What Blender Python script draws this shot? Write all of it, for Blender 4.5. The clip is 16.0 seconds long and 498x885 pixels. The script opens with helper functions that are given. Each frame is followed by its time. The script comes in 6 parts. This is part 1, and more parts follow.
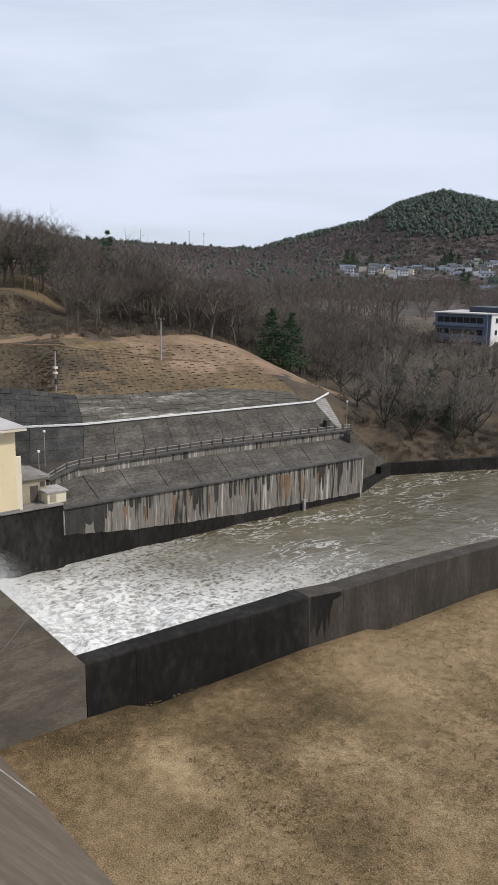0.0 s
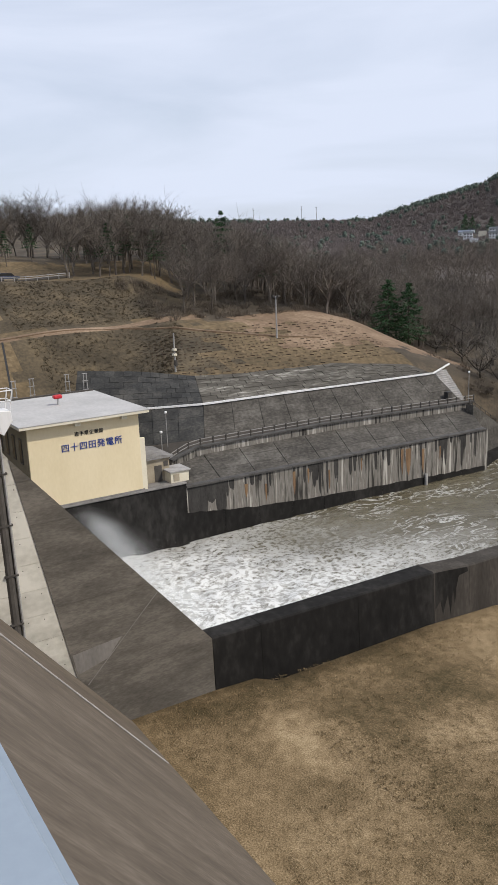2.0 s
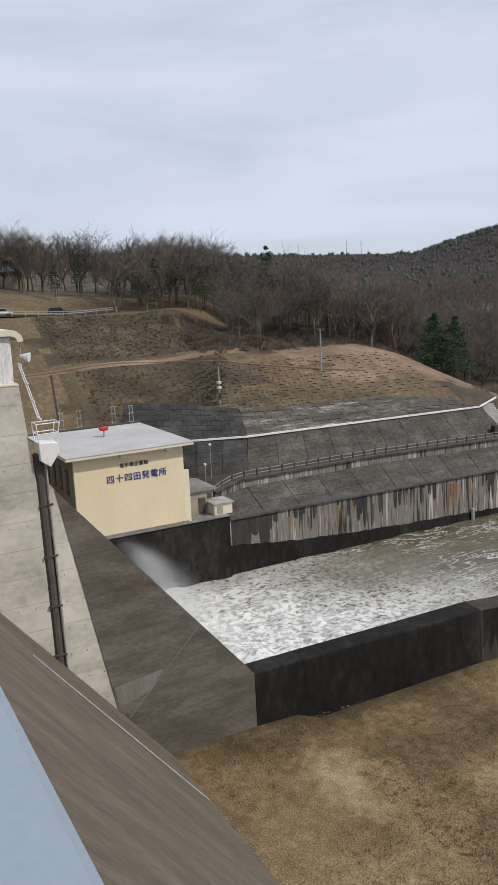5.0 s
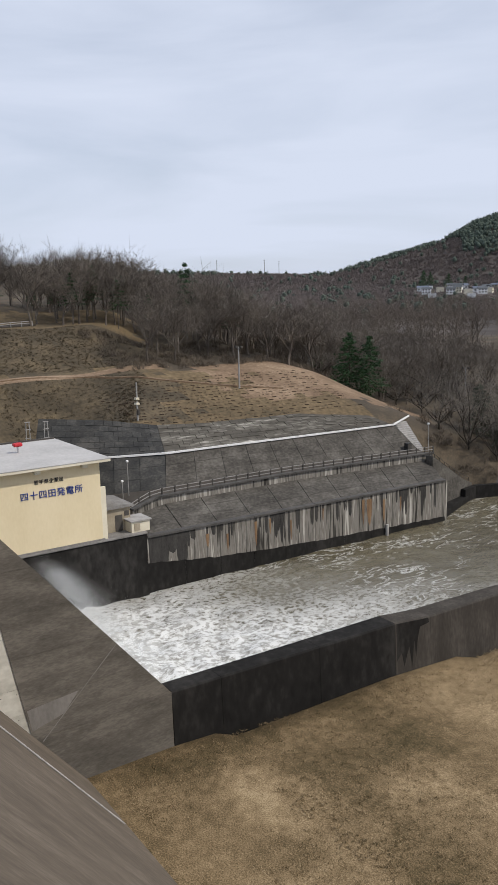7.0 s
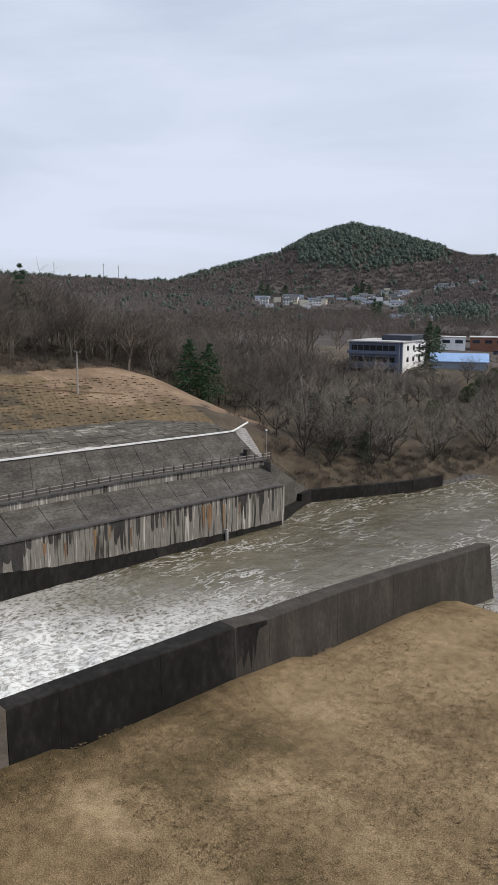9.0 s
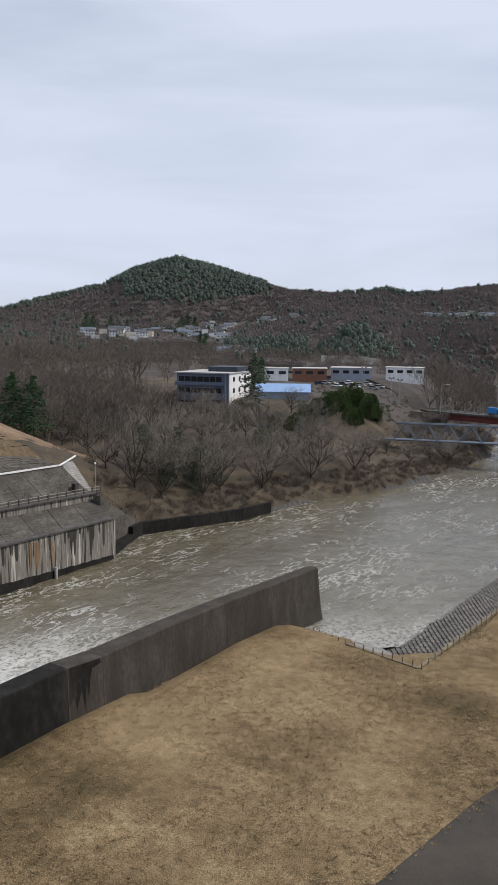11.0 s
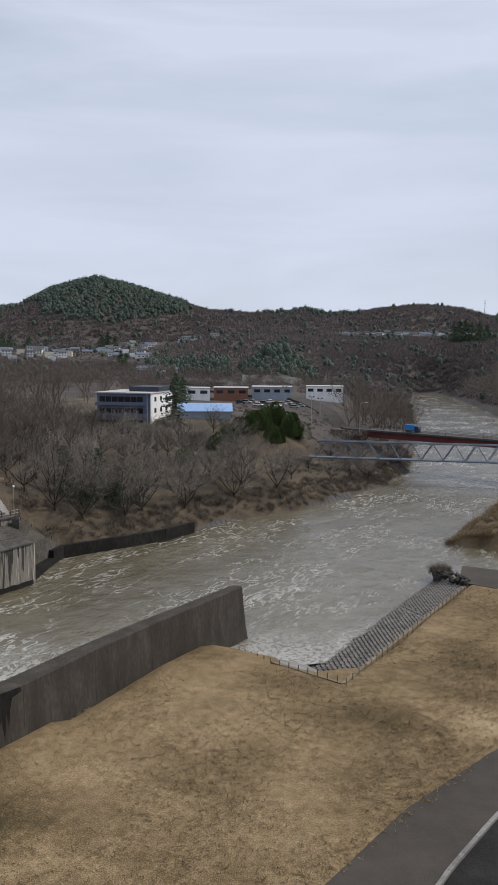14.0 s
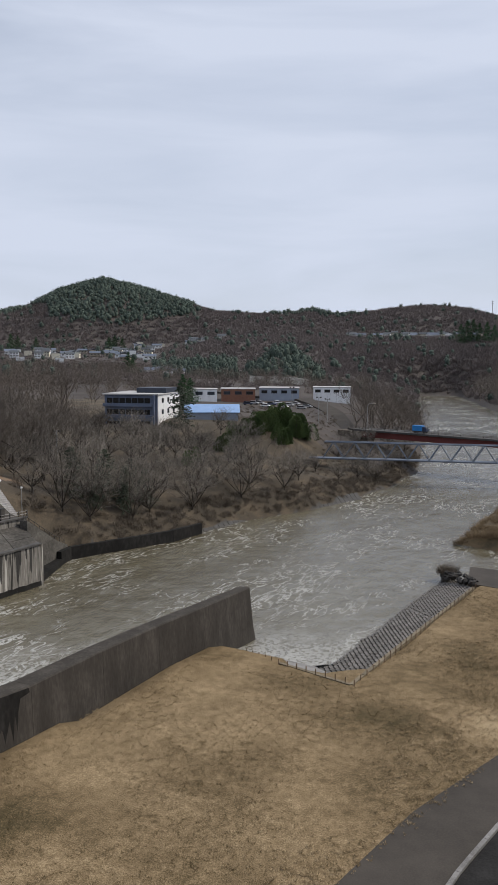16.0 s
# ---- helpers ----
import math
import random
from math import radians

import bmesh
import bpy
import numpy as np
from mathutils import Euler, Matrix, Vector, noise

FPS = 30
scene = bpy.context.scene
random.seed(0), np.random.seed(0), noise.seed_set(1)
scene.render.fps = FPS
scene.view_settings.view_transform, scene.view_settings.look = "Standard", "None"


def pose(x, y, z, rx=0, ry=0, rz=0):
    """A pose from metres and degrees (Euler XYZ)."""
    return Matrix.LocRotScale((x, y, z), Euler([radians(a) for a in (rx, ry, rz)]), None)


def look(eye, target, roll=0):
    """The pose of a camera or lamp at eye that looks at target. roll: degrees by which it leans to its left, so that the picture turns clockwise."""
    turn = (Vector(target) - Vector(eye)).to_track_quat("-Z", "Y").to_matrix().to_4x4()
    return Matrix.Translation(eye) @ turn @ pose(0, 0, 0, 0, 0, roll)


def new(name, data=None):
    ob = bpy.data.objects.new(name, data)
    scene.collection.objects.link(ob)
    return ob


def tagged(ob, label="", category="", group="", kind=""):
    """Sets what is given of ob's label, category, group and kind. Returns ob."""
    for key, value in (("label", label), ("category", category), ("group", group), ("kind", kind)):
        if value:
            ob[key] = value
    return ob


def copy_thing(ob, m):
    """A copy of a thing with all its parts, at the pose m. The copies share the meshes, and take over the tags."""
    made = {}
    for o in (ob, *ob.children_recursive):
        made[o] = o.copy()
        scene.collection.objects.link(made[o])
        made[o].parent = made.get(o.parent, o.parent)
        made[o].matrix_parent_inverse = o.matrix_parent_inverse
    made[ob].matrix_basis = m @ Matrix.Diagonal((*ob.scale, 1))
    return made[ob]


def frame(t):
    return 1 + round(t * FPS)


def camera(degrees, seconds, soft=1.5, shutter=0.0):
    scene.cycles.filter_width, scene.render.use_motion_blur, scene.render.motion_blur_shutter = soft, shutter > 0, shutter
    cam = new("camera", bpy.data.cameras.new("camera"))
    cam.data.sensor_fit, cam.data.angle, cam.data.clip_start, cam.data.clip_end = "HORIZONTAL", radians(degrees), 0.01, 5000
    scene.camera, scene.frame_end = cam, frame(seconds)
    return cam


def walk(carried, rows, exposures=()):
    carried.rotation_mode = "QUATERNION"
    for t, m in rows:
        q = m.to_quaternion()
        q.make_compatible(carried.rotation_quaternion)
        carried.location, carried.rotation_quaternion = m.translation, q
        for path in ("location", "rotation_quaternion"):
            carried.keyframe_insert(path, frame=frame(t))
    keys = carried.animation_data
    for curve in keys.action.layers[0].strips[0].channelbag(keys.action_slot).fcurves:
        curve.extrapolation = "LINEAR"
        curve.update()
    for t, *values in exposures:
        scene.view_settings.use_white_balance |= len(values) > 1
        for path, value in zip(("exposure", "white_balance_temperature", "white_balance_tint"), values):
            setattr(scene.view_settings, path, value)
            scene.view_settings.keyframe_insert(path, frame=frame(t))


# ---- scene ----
EYE = 36.0                      # metres above the river
TURN = 50.5                     # y runs downstream, x along the dam

cam = camera(34.22, 16.0, soft=1.0)
ROWS = [  # seconds, yaw, pitch, roll
    (0.0, -0.27, -11.80, 1.10),
    (0.5, 5.02, -13.30, -1.37),
    (1.0, 6.66, -13.83, -2.04),
    (1.5, 7.41, -13.85, -2.10),
    (2.0, 8.33, -13.37, -2.37),
    (2.5, 11.85, -12.38, -2.83),
    (3.0, 14.18, -11.87, -3.19),
    (3.2, 14.51, -11.87, -3.25),
    (5.3, 11.02, -10.91, -2.51),
    (5.5, 10.87, -10.95, -2.44),
    (6.0, 9.89, -10.79, -2.27),
    (6.5, 7.94, -10.50, -1.84),
    (7.0, 5.47, -9.94, -1.40),
    (7.5, 3.64, -9.89, -0.98),
    (8.0, 0.76, -10.02, -0.50),
    (8.5, -2.01, -9.91, -0.08),
    (9.0, -5.97, -9.58, 0.45),
    (9.5, -10.11, -8.89, 0.87),
    (9.7, -11.69, -8.64, 0.92),
    (11.8, -20.35, -6.85, 0.67),
    (12.0, -20.91, -6.82, 0.73),
    (12.5, -22.00, -6.59, 0.68),
    (13.0, -22.79, -6.21, 0.60),
    (13.5, -23.43, -5.97, 0.55),
    (14.0, -23.60, -5.83, 0.48),
    (14.5, -23.52, -5.82, 0.44),
    (15.0, -23.35, -5.81, 0.38),
    (15.5, -23.16, -5.77, 0.35),
    (16.0, -23.08, -5.76, 0.31),
]
SWAY = ([0.0, 1.5, 3.0, 5.5, 8.0, 16.0], [0.010, 0.008, -0.009, 0.0, 0.0, 0.0])
PATH = [(t, pose(0, float(np.interp(t, *SWAY)), EYE, 90 + pitch, 0, yaw + TURN) @ pose(0, 0, 0, 0, 0, roll)) for t, yaw, pitch, roll in ROWS]
walk(cam, PATH, [(0.0, 0.12), (2.0, 0.12), (3.0, 0.02), (5.5, -0.03), (8.5, 0.05), (9.5, 0.05), (12.0, -0.02), (16.0, -0.08)])

# ---------------------------------------------------------------- light
SUN_AZ, SUN_EL = radians(52), radians(47)      # azimuth from y towards x
world = bpy.data.worlds.new("world")
scene.world = world
world.use_nodes = True
wn, wl = world.node_tree.nodes, world.node_tree.links
sky = wn.new("ShaderNodeTexSky")
sky.sky_type, sky.sun_disc, sky.sun_elevation, sky.sun_rotation = "NISHITA", False, SUN_EL, SUN_AZ
sky.air_density, sky.dust_density, sky.ozone_density = 1.0, 2.0, 1.5
way = wn.new("ShaderNodeTexCoord")
stretch = wn.new("ShaderNodeMapping")
stretch.inputs["Rotation"].default_value = (0, 0, radians(-40))
stretch.inputs["Scale"].default_value = (1.3, 1.3, 7.0)
cloud = wn.new("ShaderNodeTexNoise")
cloud.inputs["Scale"].default_value, cloud.inputs["Detail"].default_value = 1.6, 7
cloud.inputs["Roughness"].default_value, cloud.inputs["Distortion"].default_value = 0.5, 0.4
shape = wn.new("ShaderNodeValToRGB")
shape.color_ramp.elements[0].position, shape.color_ramp.elements[0].color = 0.34, (0.70, 0.70, 0.70, 1)
shape.color_ramp.elements[1].position, shape.color_ramp.elements[1].color = 0.60, (0.97, 0.97, 0.97, 1)
veil = wn.new("ShaderNodeMix")
veil.data_type = "RGBA"
veil.inputs[7].default_value = (6.87, 7.5, 8.95, 1)
wl.new(way.outputs["Generated"], stretch.inputs["Vector"])
wl.new(stretch.outputs["Vector"], cloud.inputs["Vector"])
wl.new(cloud.outputs["Fac"], shape.inputs["Fac"])
wl.new(shape.outputs["Color"], veil.inputs["Factor"])
wl.new(sky.outputs["Color"], veil.inputs[6])
wl.new(veil.outputs[2], wn["Background"].inputs["Color"])
wn["Background"].inputs["Strength"].default_value = 0.10

sun = new("sun", bpy.data.lights.new("sun", "SUN"))
sun.data.energy, sun.data.angle, sun.data.color = 2.7, radians(1.0), (1.0, 0.92, 0.80)
sun.matrix_world = look((0, 0, 0), (-math.sin(SUN_AZ) * math.cos(SUN_EL), -math.cos(SUN_AZ) * math.cos(SUN_EL), -math.sin(SUN_EL)))


# ---------------------------------------------------------------- materials
def material(name, stops, size=1.0, rough=0.85, metal=0.0, bump=0.3, fine=12.0, fine_mix=0.35, stretch=(1, 1, 1), vary=0.0,
             island=False, detail=6, bump_dist=0.05, spec=0.3):
    """A surface whose colour runs through stops (place, r, g, b) by two noises of different size; size in metres."""
    m = bpy.data.materials.new(name)
    m.use_nodes = True
    n, l = m.node_tree.nodes, m.node_tree.links
    b = n["Principled BSDF"]
    b.inputs["Roughness"].default_value, b.inputs["Metallic"].default_value = rough, metal
    b.inputs["Specular IOR Level"].default_value = spec
    geo = n.new("ShaderNodeNewGeometry")
    mp = n.new("ShaderNodeMapping")
    mp.inputs["Scale"].default_value = [s / size for s in stretch]
    l.new(geo.outputs["Position"], mp.inputs["Vector"])
    big, small = n.new("ShaderNodeTexNoise"), n.new("ShaderNodeTexNoise")
    big.inputs["Scale"].default_value, big.inputs["Detail"].default_value, big.inputs["Roughness"].default_value = 1.0, detail, 0.6
    small.inputs["Scale"].default_value, small.inputs["Detail"].default_value = fine, 3
    l.new(mp.outputs["Vector"], big.inputs["Vector"])
    l.new(mp.outputs["Vector"], small.inputs["Vector"])
    mix = n.new("ShaderNodeMix")
    mix.inputs["Factor"].default_value = fine_mix
    l.new(big.outputs["Fac"], mix.inputs[2])
    l.new(small.outputs["Fac"], mix.inputs[3])
    ramp = n.new("ShaderNodeValToRGB")
    els = ramp.color_ramp.elements
    while len(els) < len(stops):
        els.new(0.5)
    for e, (p, r, g, bl) in zip(els, stops):
        e.position, e.color = p, (r, g, bl, 1)
    l.new(mix.outputs[0], ramp.inputs["Fac"])
    out = ramp.outputs["Color"]
    if vary:
        info = n.new("ShaderNodeNewGeometry" if island else "ShaderNodeObjectInfo")
        hue = n.new("ShaderNodeHueSaturation")
        rng = n.new("ShaderNodeMapRange")
        rng.inputs["To Min"].default_value, rng.inputs["To Max"].default_value = 1 - vary, 1 + vary
        l.new(info.outputs["Random Per Island" if island else "Random"], rng.inputs["Value"])
        l.new(rng.outputs["Result"], hue.inputs["Value"])
        l.new(out, hue.inputs["Color"])
        out = hue.outputs["Color"]
    l.new(out, b.inputs["Base Color"])
    if bump:
        bp = n.new("ShaderNodeBump")
        bp.inputs["Strength"].default_value, bp.inputs["Distance"].default_value = bump, bump_dist
        l.new(mix.outputs[0], bp.inputs["Height"])
        l.new(bp.outputs["Normal"], b.inputs["Normal"])
    return m


def grey(p, v, warm=0.0):
    return (p, v * (1 + warm), v, v * (1 - warm))


M = {}
M["concrete_pale"] = material("concrete_pale", [(0.33, 0.31, 0.292, 0.25), (0.46, 0.47, 0.447, 0.39), (0.60, 0.60, 0.575, 0.51)], 3.4, 0.9, stretch=(1, 0.6, 0.9), fine=9, fine_mix=0.3, vary=0.07)
M["concrete_dark"] = material("concrete_dark", [(0.33, 0.074, 0.066, 0.056), (0.48, 0.112, 0.100, 0.085), (0.62, 0.168, 0.150, 0.128)], 1.8, 0.9, stretch=(1, 0.45, 1.5), fine=11, fine_mix=0.32, vary=0.08)
M["concrete_face"] = material("concrete_face", [grey(0.30, 0.065, 0.22), grey(0.5, 0.098, 0.23), grey(0.7, 0.15, 0.20)], 2.2, 0.9, stretch=(1.6, 0.35, 0.35), fine=9)
M["concrete_wet"] = material("concrete_wet", [grey(0.32, 0.009, 0.05), grey(0.5, 0.017, 0.06), grey(0.70, 0.038, 0.06)], 3.0, 0.9, spec=0.15, stretch=(0.6, 0.6, 0.3), fine=8, vary=0.1)
M["concrete_kerb"] = material("concrete_kerb", [grey(0.3, 0.22, 0.04), grey(0.6, 0.38, 0.03)], 1.2, 0.9)
M["coping"] = material("coping", [grey(0.3, 0.10, 0.05), grey(0.6, 0.24, 0.04)], 1.5, 0.9)
M["streaked"] = material("streaked", [(0.40, 0.030, 0.027, 0.024), (0.44, 0.10, 0.093, 0.082), (0.49, 0.22, 0.206, 0.184), (0.54, 0.15, 0.135, 0.118), (0.60, 0.44, 0.42, 0.38)], 1.5, 0.85, stretch=(1, 1.5, 0.10), fine=3.1, fine_mix=0.4)
M["rust"] = material("rust", [(0.38, 0.10, 0.065, 0.042), (0.55, 0.21, 0.128, 0.070), (0.7, 0.30, 0.21, 0.13)], 1.2, 0.9, stretch=(1, 2, 0.12))
M["slope_panel"] = material("slope_panel", [(0.34, 0.036, 0.033, 0.029), (0.5, 0.072, 0.066, 0.058), (0.66, 0.125, 0.117, 0.104)], 2.4, 0.92, stretch=(1, 0.6, 1), fine=8, vary=0.12)
M["slope_dark"] = material("slope_dark", [(0.34, 0.020, 0.021, 0.022), (0.5, 0.040, 0.040, 0.039), (0.62, 0.070, 0.067, 0.062)], 2.0, 0.9, stretch=(1, 0.6, 1.3), fine=9, vary=0.2)
M["masonry"] = material("masonry", [(0.36, 0.050, 0.045, 0.038), (0.50, 0.085, 0.078, 0.066), (0.57, 0.16, 0.15, 0.13), (0.66, 0.45, 0.43, 0.39)], 3.0, 0.92, stretch=(1, 0.22, 2.2), fine=7, vary=0.12)
M["hill_grass"] = material("hill_grass", [(0.34, 0.068, 0.053, 0.030), (0.47, 0.112, 0.082, 0.046), (0.58, 0.158, 0.115, 0.065), (0.68, 0.21, 0.163, 0.098)], 12.0, 0.95, fine=16, fine_mix=0.4, bump=0.6, detail=8)
M["hill_dark"] = material("hill_dark", [(0.36, 0.042, 0.034, 0.022), (0.5, 0.075, 0.059, 0.038), (0.64, 0.13, 0.10, 0.06)], 7.0, 0.95, fine=14, bump=0.7, detail=8)
M["dirt"] = material("dirt", [(0.34, 0.12, 0.080, 0.05), (0.52, 0.20, 0.138, 0.09), (0.66, 0.30, 0.22, 0.15)], 9.0, 0.95, fine=16, detail=8)
M["litter"] = material("litter", [(0.34, 0.042, 0.034, 0.025), (0.5, 0.080, 0.064, 0.046), (0.66, 0.15, 0.12, 0.082)], 8.0, 0.95, fine=16, detail=8)
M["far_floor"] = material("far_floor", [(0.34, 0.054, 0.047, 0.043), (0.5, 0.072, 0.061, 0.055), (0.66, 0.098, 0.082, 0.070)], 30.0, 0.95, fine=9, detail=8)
M["riverbed"] = material("riverbed", [grey(0.3, 0.03, 0.1), grey(0.7, 0.08, 0.1)], 4.0)
M["asphalt"] = material("asphalt", [grey(0.35, 0.034, 0.16), grey(0.65, 0.060, 0.16)], 4.0, 0.9, fine=30)
M["asphalt_new"] = material("asphalt_new", [grey(0.35, 0.014, 0.03), grey(0.65, 0.034, 0.03)], 3.0, 0.95, fine=20, spec=0.1)
M["cream"] = material("cream", [(0.35, 0.66, 0.56, 0.37), (0.65, 0.72, 0.62, 0.43)], 3.0, 0.8, bump=0.08, stretch=(1, 1, 0.4))
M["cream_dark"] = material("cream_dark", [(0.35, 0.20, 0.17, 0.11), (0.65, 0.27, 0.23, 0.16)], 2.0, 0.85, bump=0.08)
M["roof_sheet"] = material("roof_sheet", [grey(0.32, 0.34, 0.02), grey(0.66, 0.48, 0.02)], 5.0, 0.8, bump=0.1)
M["fascia"] = material("fascia", [(0.35, 0.62, 0.57, 0.45), (0.65, 0.70, 0.65, 0.53)], 2.0, 0.8, bump=0.05)
M["white"] = material("white", [grey(0.32, 0.50), grey(0.46, 0.74), grey(0.7, 0.80)], 1.2, 0.6, bump=0.08, stretch=(1, 1, 0.2))
M["steel"] = material("steel", [grey(0.35, 0.42), grey(0.65, 0.55)], 0.7, 0.45, metal=0.7, bump=0.1)
M["rail_dark"] = material("rail_dark", [grey(0.35, 0.035, 0.1), grey(0.65, 0.075, 0.1)], 0.8, 0.7, bump=0.1)
M["pole"] = material("pole", [grey(0.35, 0.24, 0.03), grey(0.65, 0.36, 0.03)], 1.0, 0.8)
M["blue_paint"] = material("blue_paint", [(0.3, 0.02, 0.045, 0.20), (0.7, 0.03, 0.06, 0.26)], 0.5, 0.6, bump=0.05)
M["black_paint"] = material("black_paint", [grey(0.3, 0.02), grey(0.7, 0.035)], 0.5, 0.6, bump=0.05)
M["red_paint"] = material("red_paint", [(0.3, 0.42, 0.02, 0.03), (0.7, 0.52, 0.03, 0.04)], 0.5, 0.5, bump=0.05)
M["bridge_red"] = material("bridge_red", [(0.3, 0.085, 0.022, 0.02), (0.7, 0.15, 0.038, 0.032)], 3.0, 0.7, bump=0.1)
M["bridge_steel"] = material("bridge_steel", [(0.3, 0.09, 0.11, 0.145), (0.7, 0.15, 0.175, 0.215)], 2.0, 0.55, bump=0.1)
M["glass"] = material("glass", [grey(0.3, 0.015), grey(0.7, 0.03)], 1.0, 0.12, bump=0.0, spec=0.6)
M["bark"] = material("bark", [(0.32, 0.07, 0.058, 0.048), (0.5, 0.14, 0.118, 0.098), (0.68, 0.25, 0.22, 0.19)], 0.8, 0.95, vary=0.25, stretch=(1, 1, 0.4))
M["twig_bank"] = material("twig_bank", [(0.34, 0.13, 0.114, 0.096), (0.5, 0.21, 0.186, 0.158), (0.66, 0.31, 0.278, 0.24)], 2.5, 0.95, vary=0.25, bump=0)
M["twig"] = material("twig", [(0.34, 0.094, 0.080, 0.068), (0.5, 0.155, 0.133, 0.113), (0.66, 0.24, 0.208, 0.178)], 2.5, 0.95, vary=0.25, bump=0)
M["twig_valley"] = material("twig_valley", [(0.34, 0.090, 0.075, 0.064), (0.5, 0.140, 0.117, 0.098), (0.66, 0.21, 0.178, 0.15)], 25.0, 0.95, bump=0)
M["needles"] = material("needles", [(0.32, 0.016, 0.042, 0.018), (0.5, 0.034, 0.078, 0.032), (0.68, 0.065, 0.12, 0.045)], 1.2, 0.8, vary=0.2, bump=0)
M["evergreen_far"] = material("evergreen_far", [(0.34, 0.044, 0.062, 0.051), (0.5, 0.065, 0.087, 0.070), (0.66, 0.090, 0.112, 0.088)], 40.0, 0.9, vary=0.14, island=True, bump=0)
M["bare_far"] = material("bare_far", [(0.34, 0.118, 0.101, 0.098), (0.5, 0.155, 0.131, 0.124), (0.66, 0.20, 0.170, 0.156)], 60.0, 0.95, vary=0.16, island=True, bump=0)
M["reed"] = material("reed", [(0.34, 0.10, 0.072, 0.043), (0.5, 0.17, 0.122, 0.070), (0.66, 0.27, 0.20, 0.12)], 5.0, 0.95, vary=0.3, island=True, bump=0)
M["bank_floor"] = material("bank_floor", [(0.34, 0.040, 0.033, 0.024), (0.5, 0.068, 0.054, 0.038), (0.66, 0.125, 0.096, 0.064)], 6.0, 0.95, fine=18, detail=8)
M["brush"] = material("brush", [(0.34, 0.065, 0.053, 0.041), (0.5, 0.115, 0.093, 0.071), (0.66, 0.19, 0.155, 0.118)], 5.0, 0.95, vary=0.3, island=True, bump=0)


PATCHES = [  # x, y, reach along x and y, growth: olive and trampled below 0, bleached straw above
    (-42.0, 28.8, 3.0, 2.4, 0.9), (-43.5, 34.5, 4.6, 3.2, -0.75), (-41.0, 43.0, 4.2, 3.6, -0.8), (-31.6, 34.5, 4.2, 3.0, -0.6),
    (-36.9, 27.0, 3.6, 2.2, -0.45), (-35.7, 40.2, 4.0, 3.2, 0.5), (-50.0, 33.0, 2.0, 9.0, -0.8), (-21.0, 72.5, 3.2, 3.0, -0.9),
    (-19.2, 88.4, 4.0, 7.0, -0.5), (-13.9, 75.0, 3.0, 4.0, 0.7), (-42.0, 64.0, 6.0, 9.0, 0.35), (-19.5, 59.0, 3.0, 3.0, -0.35)]


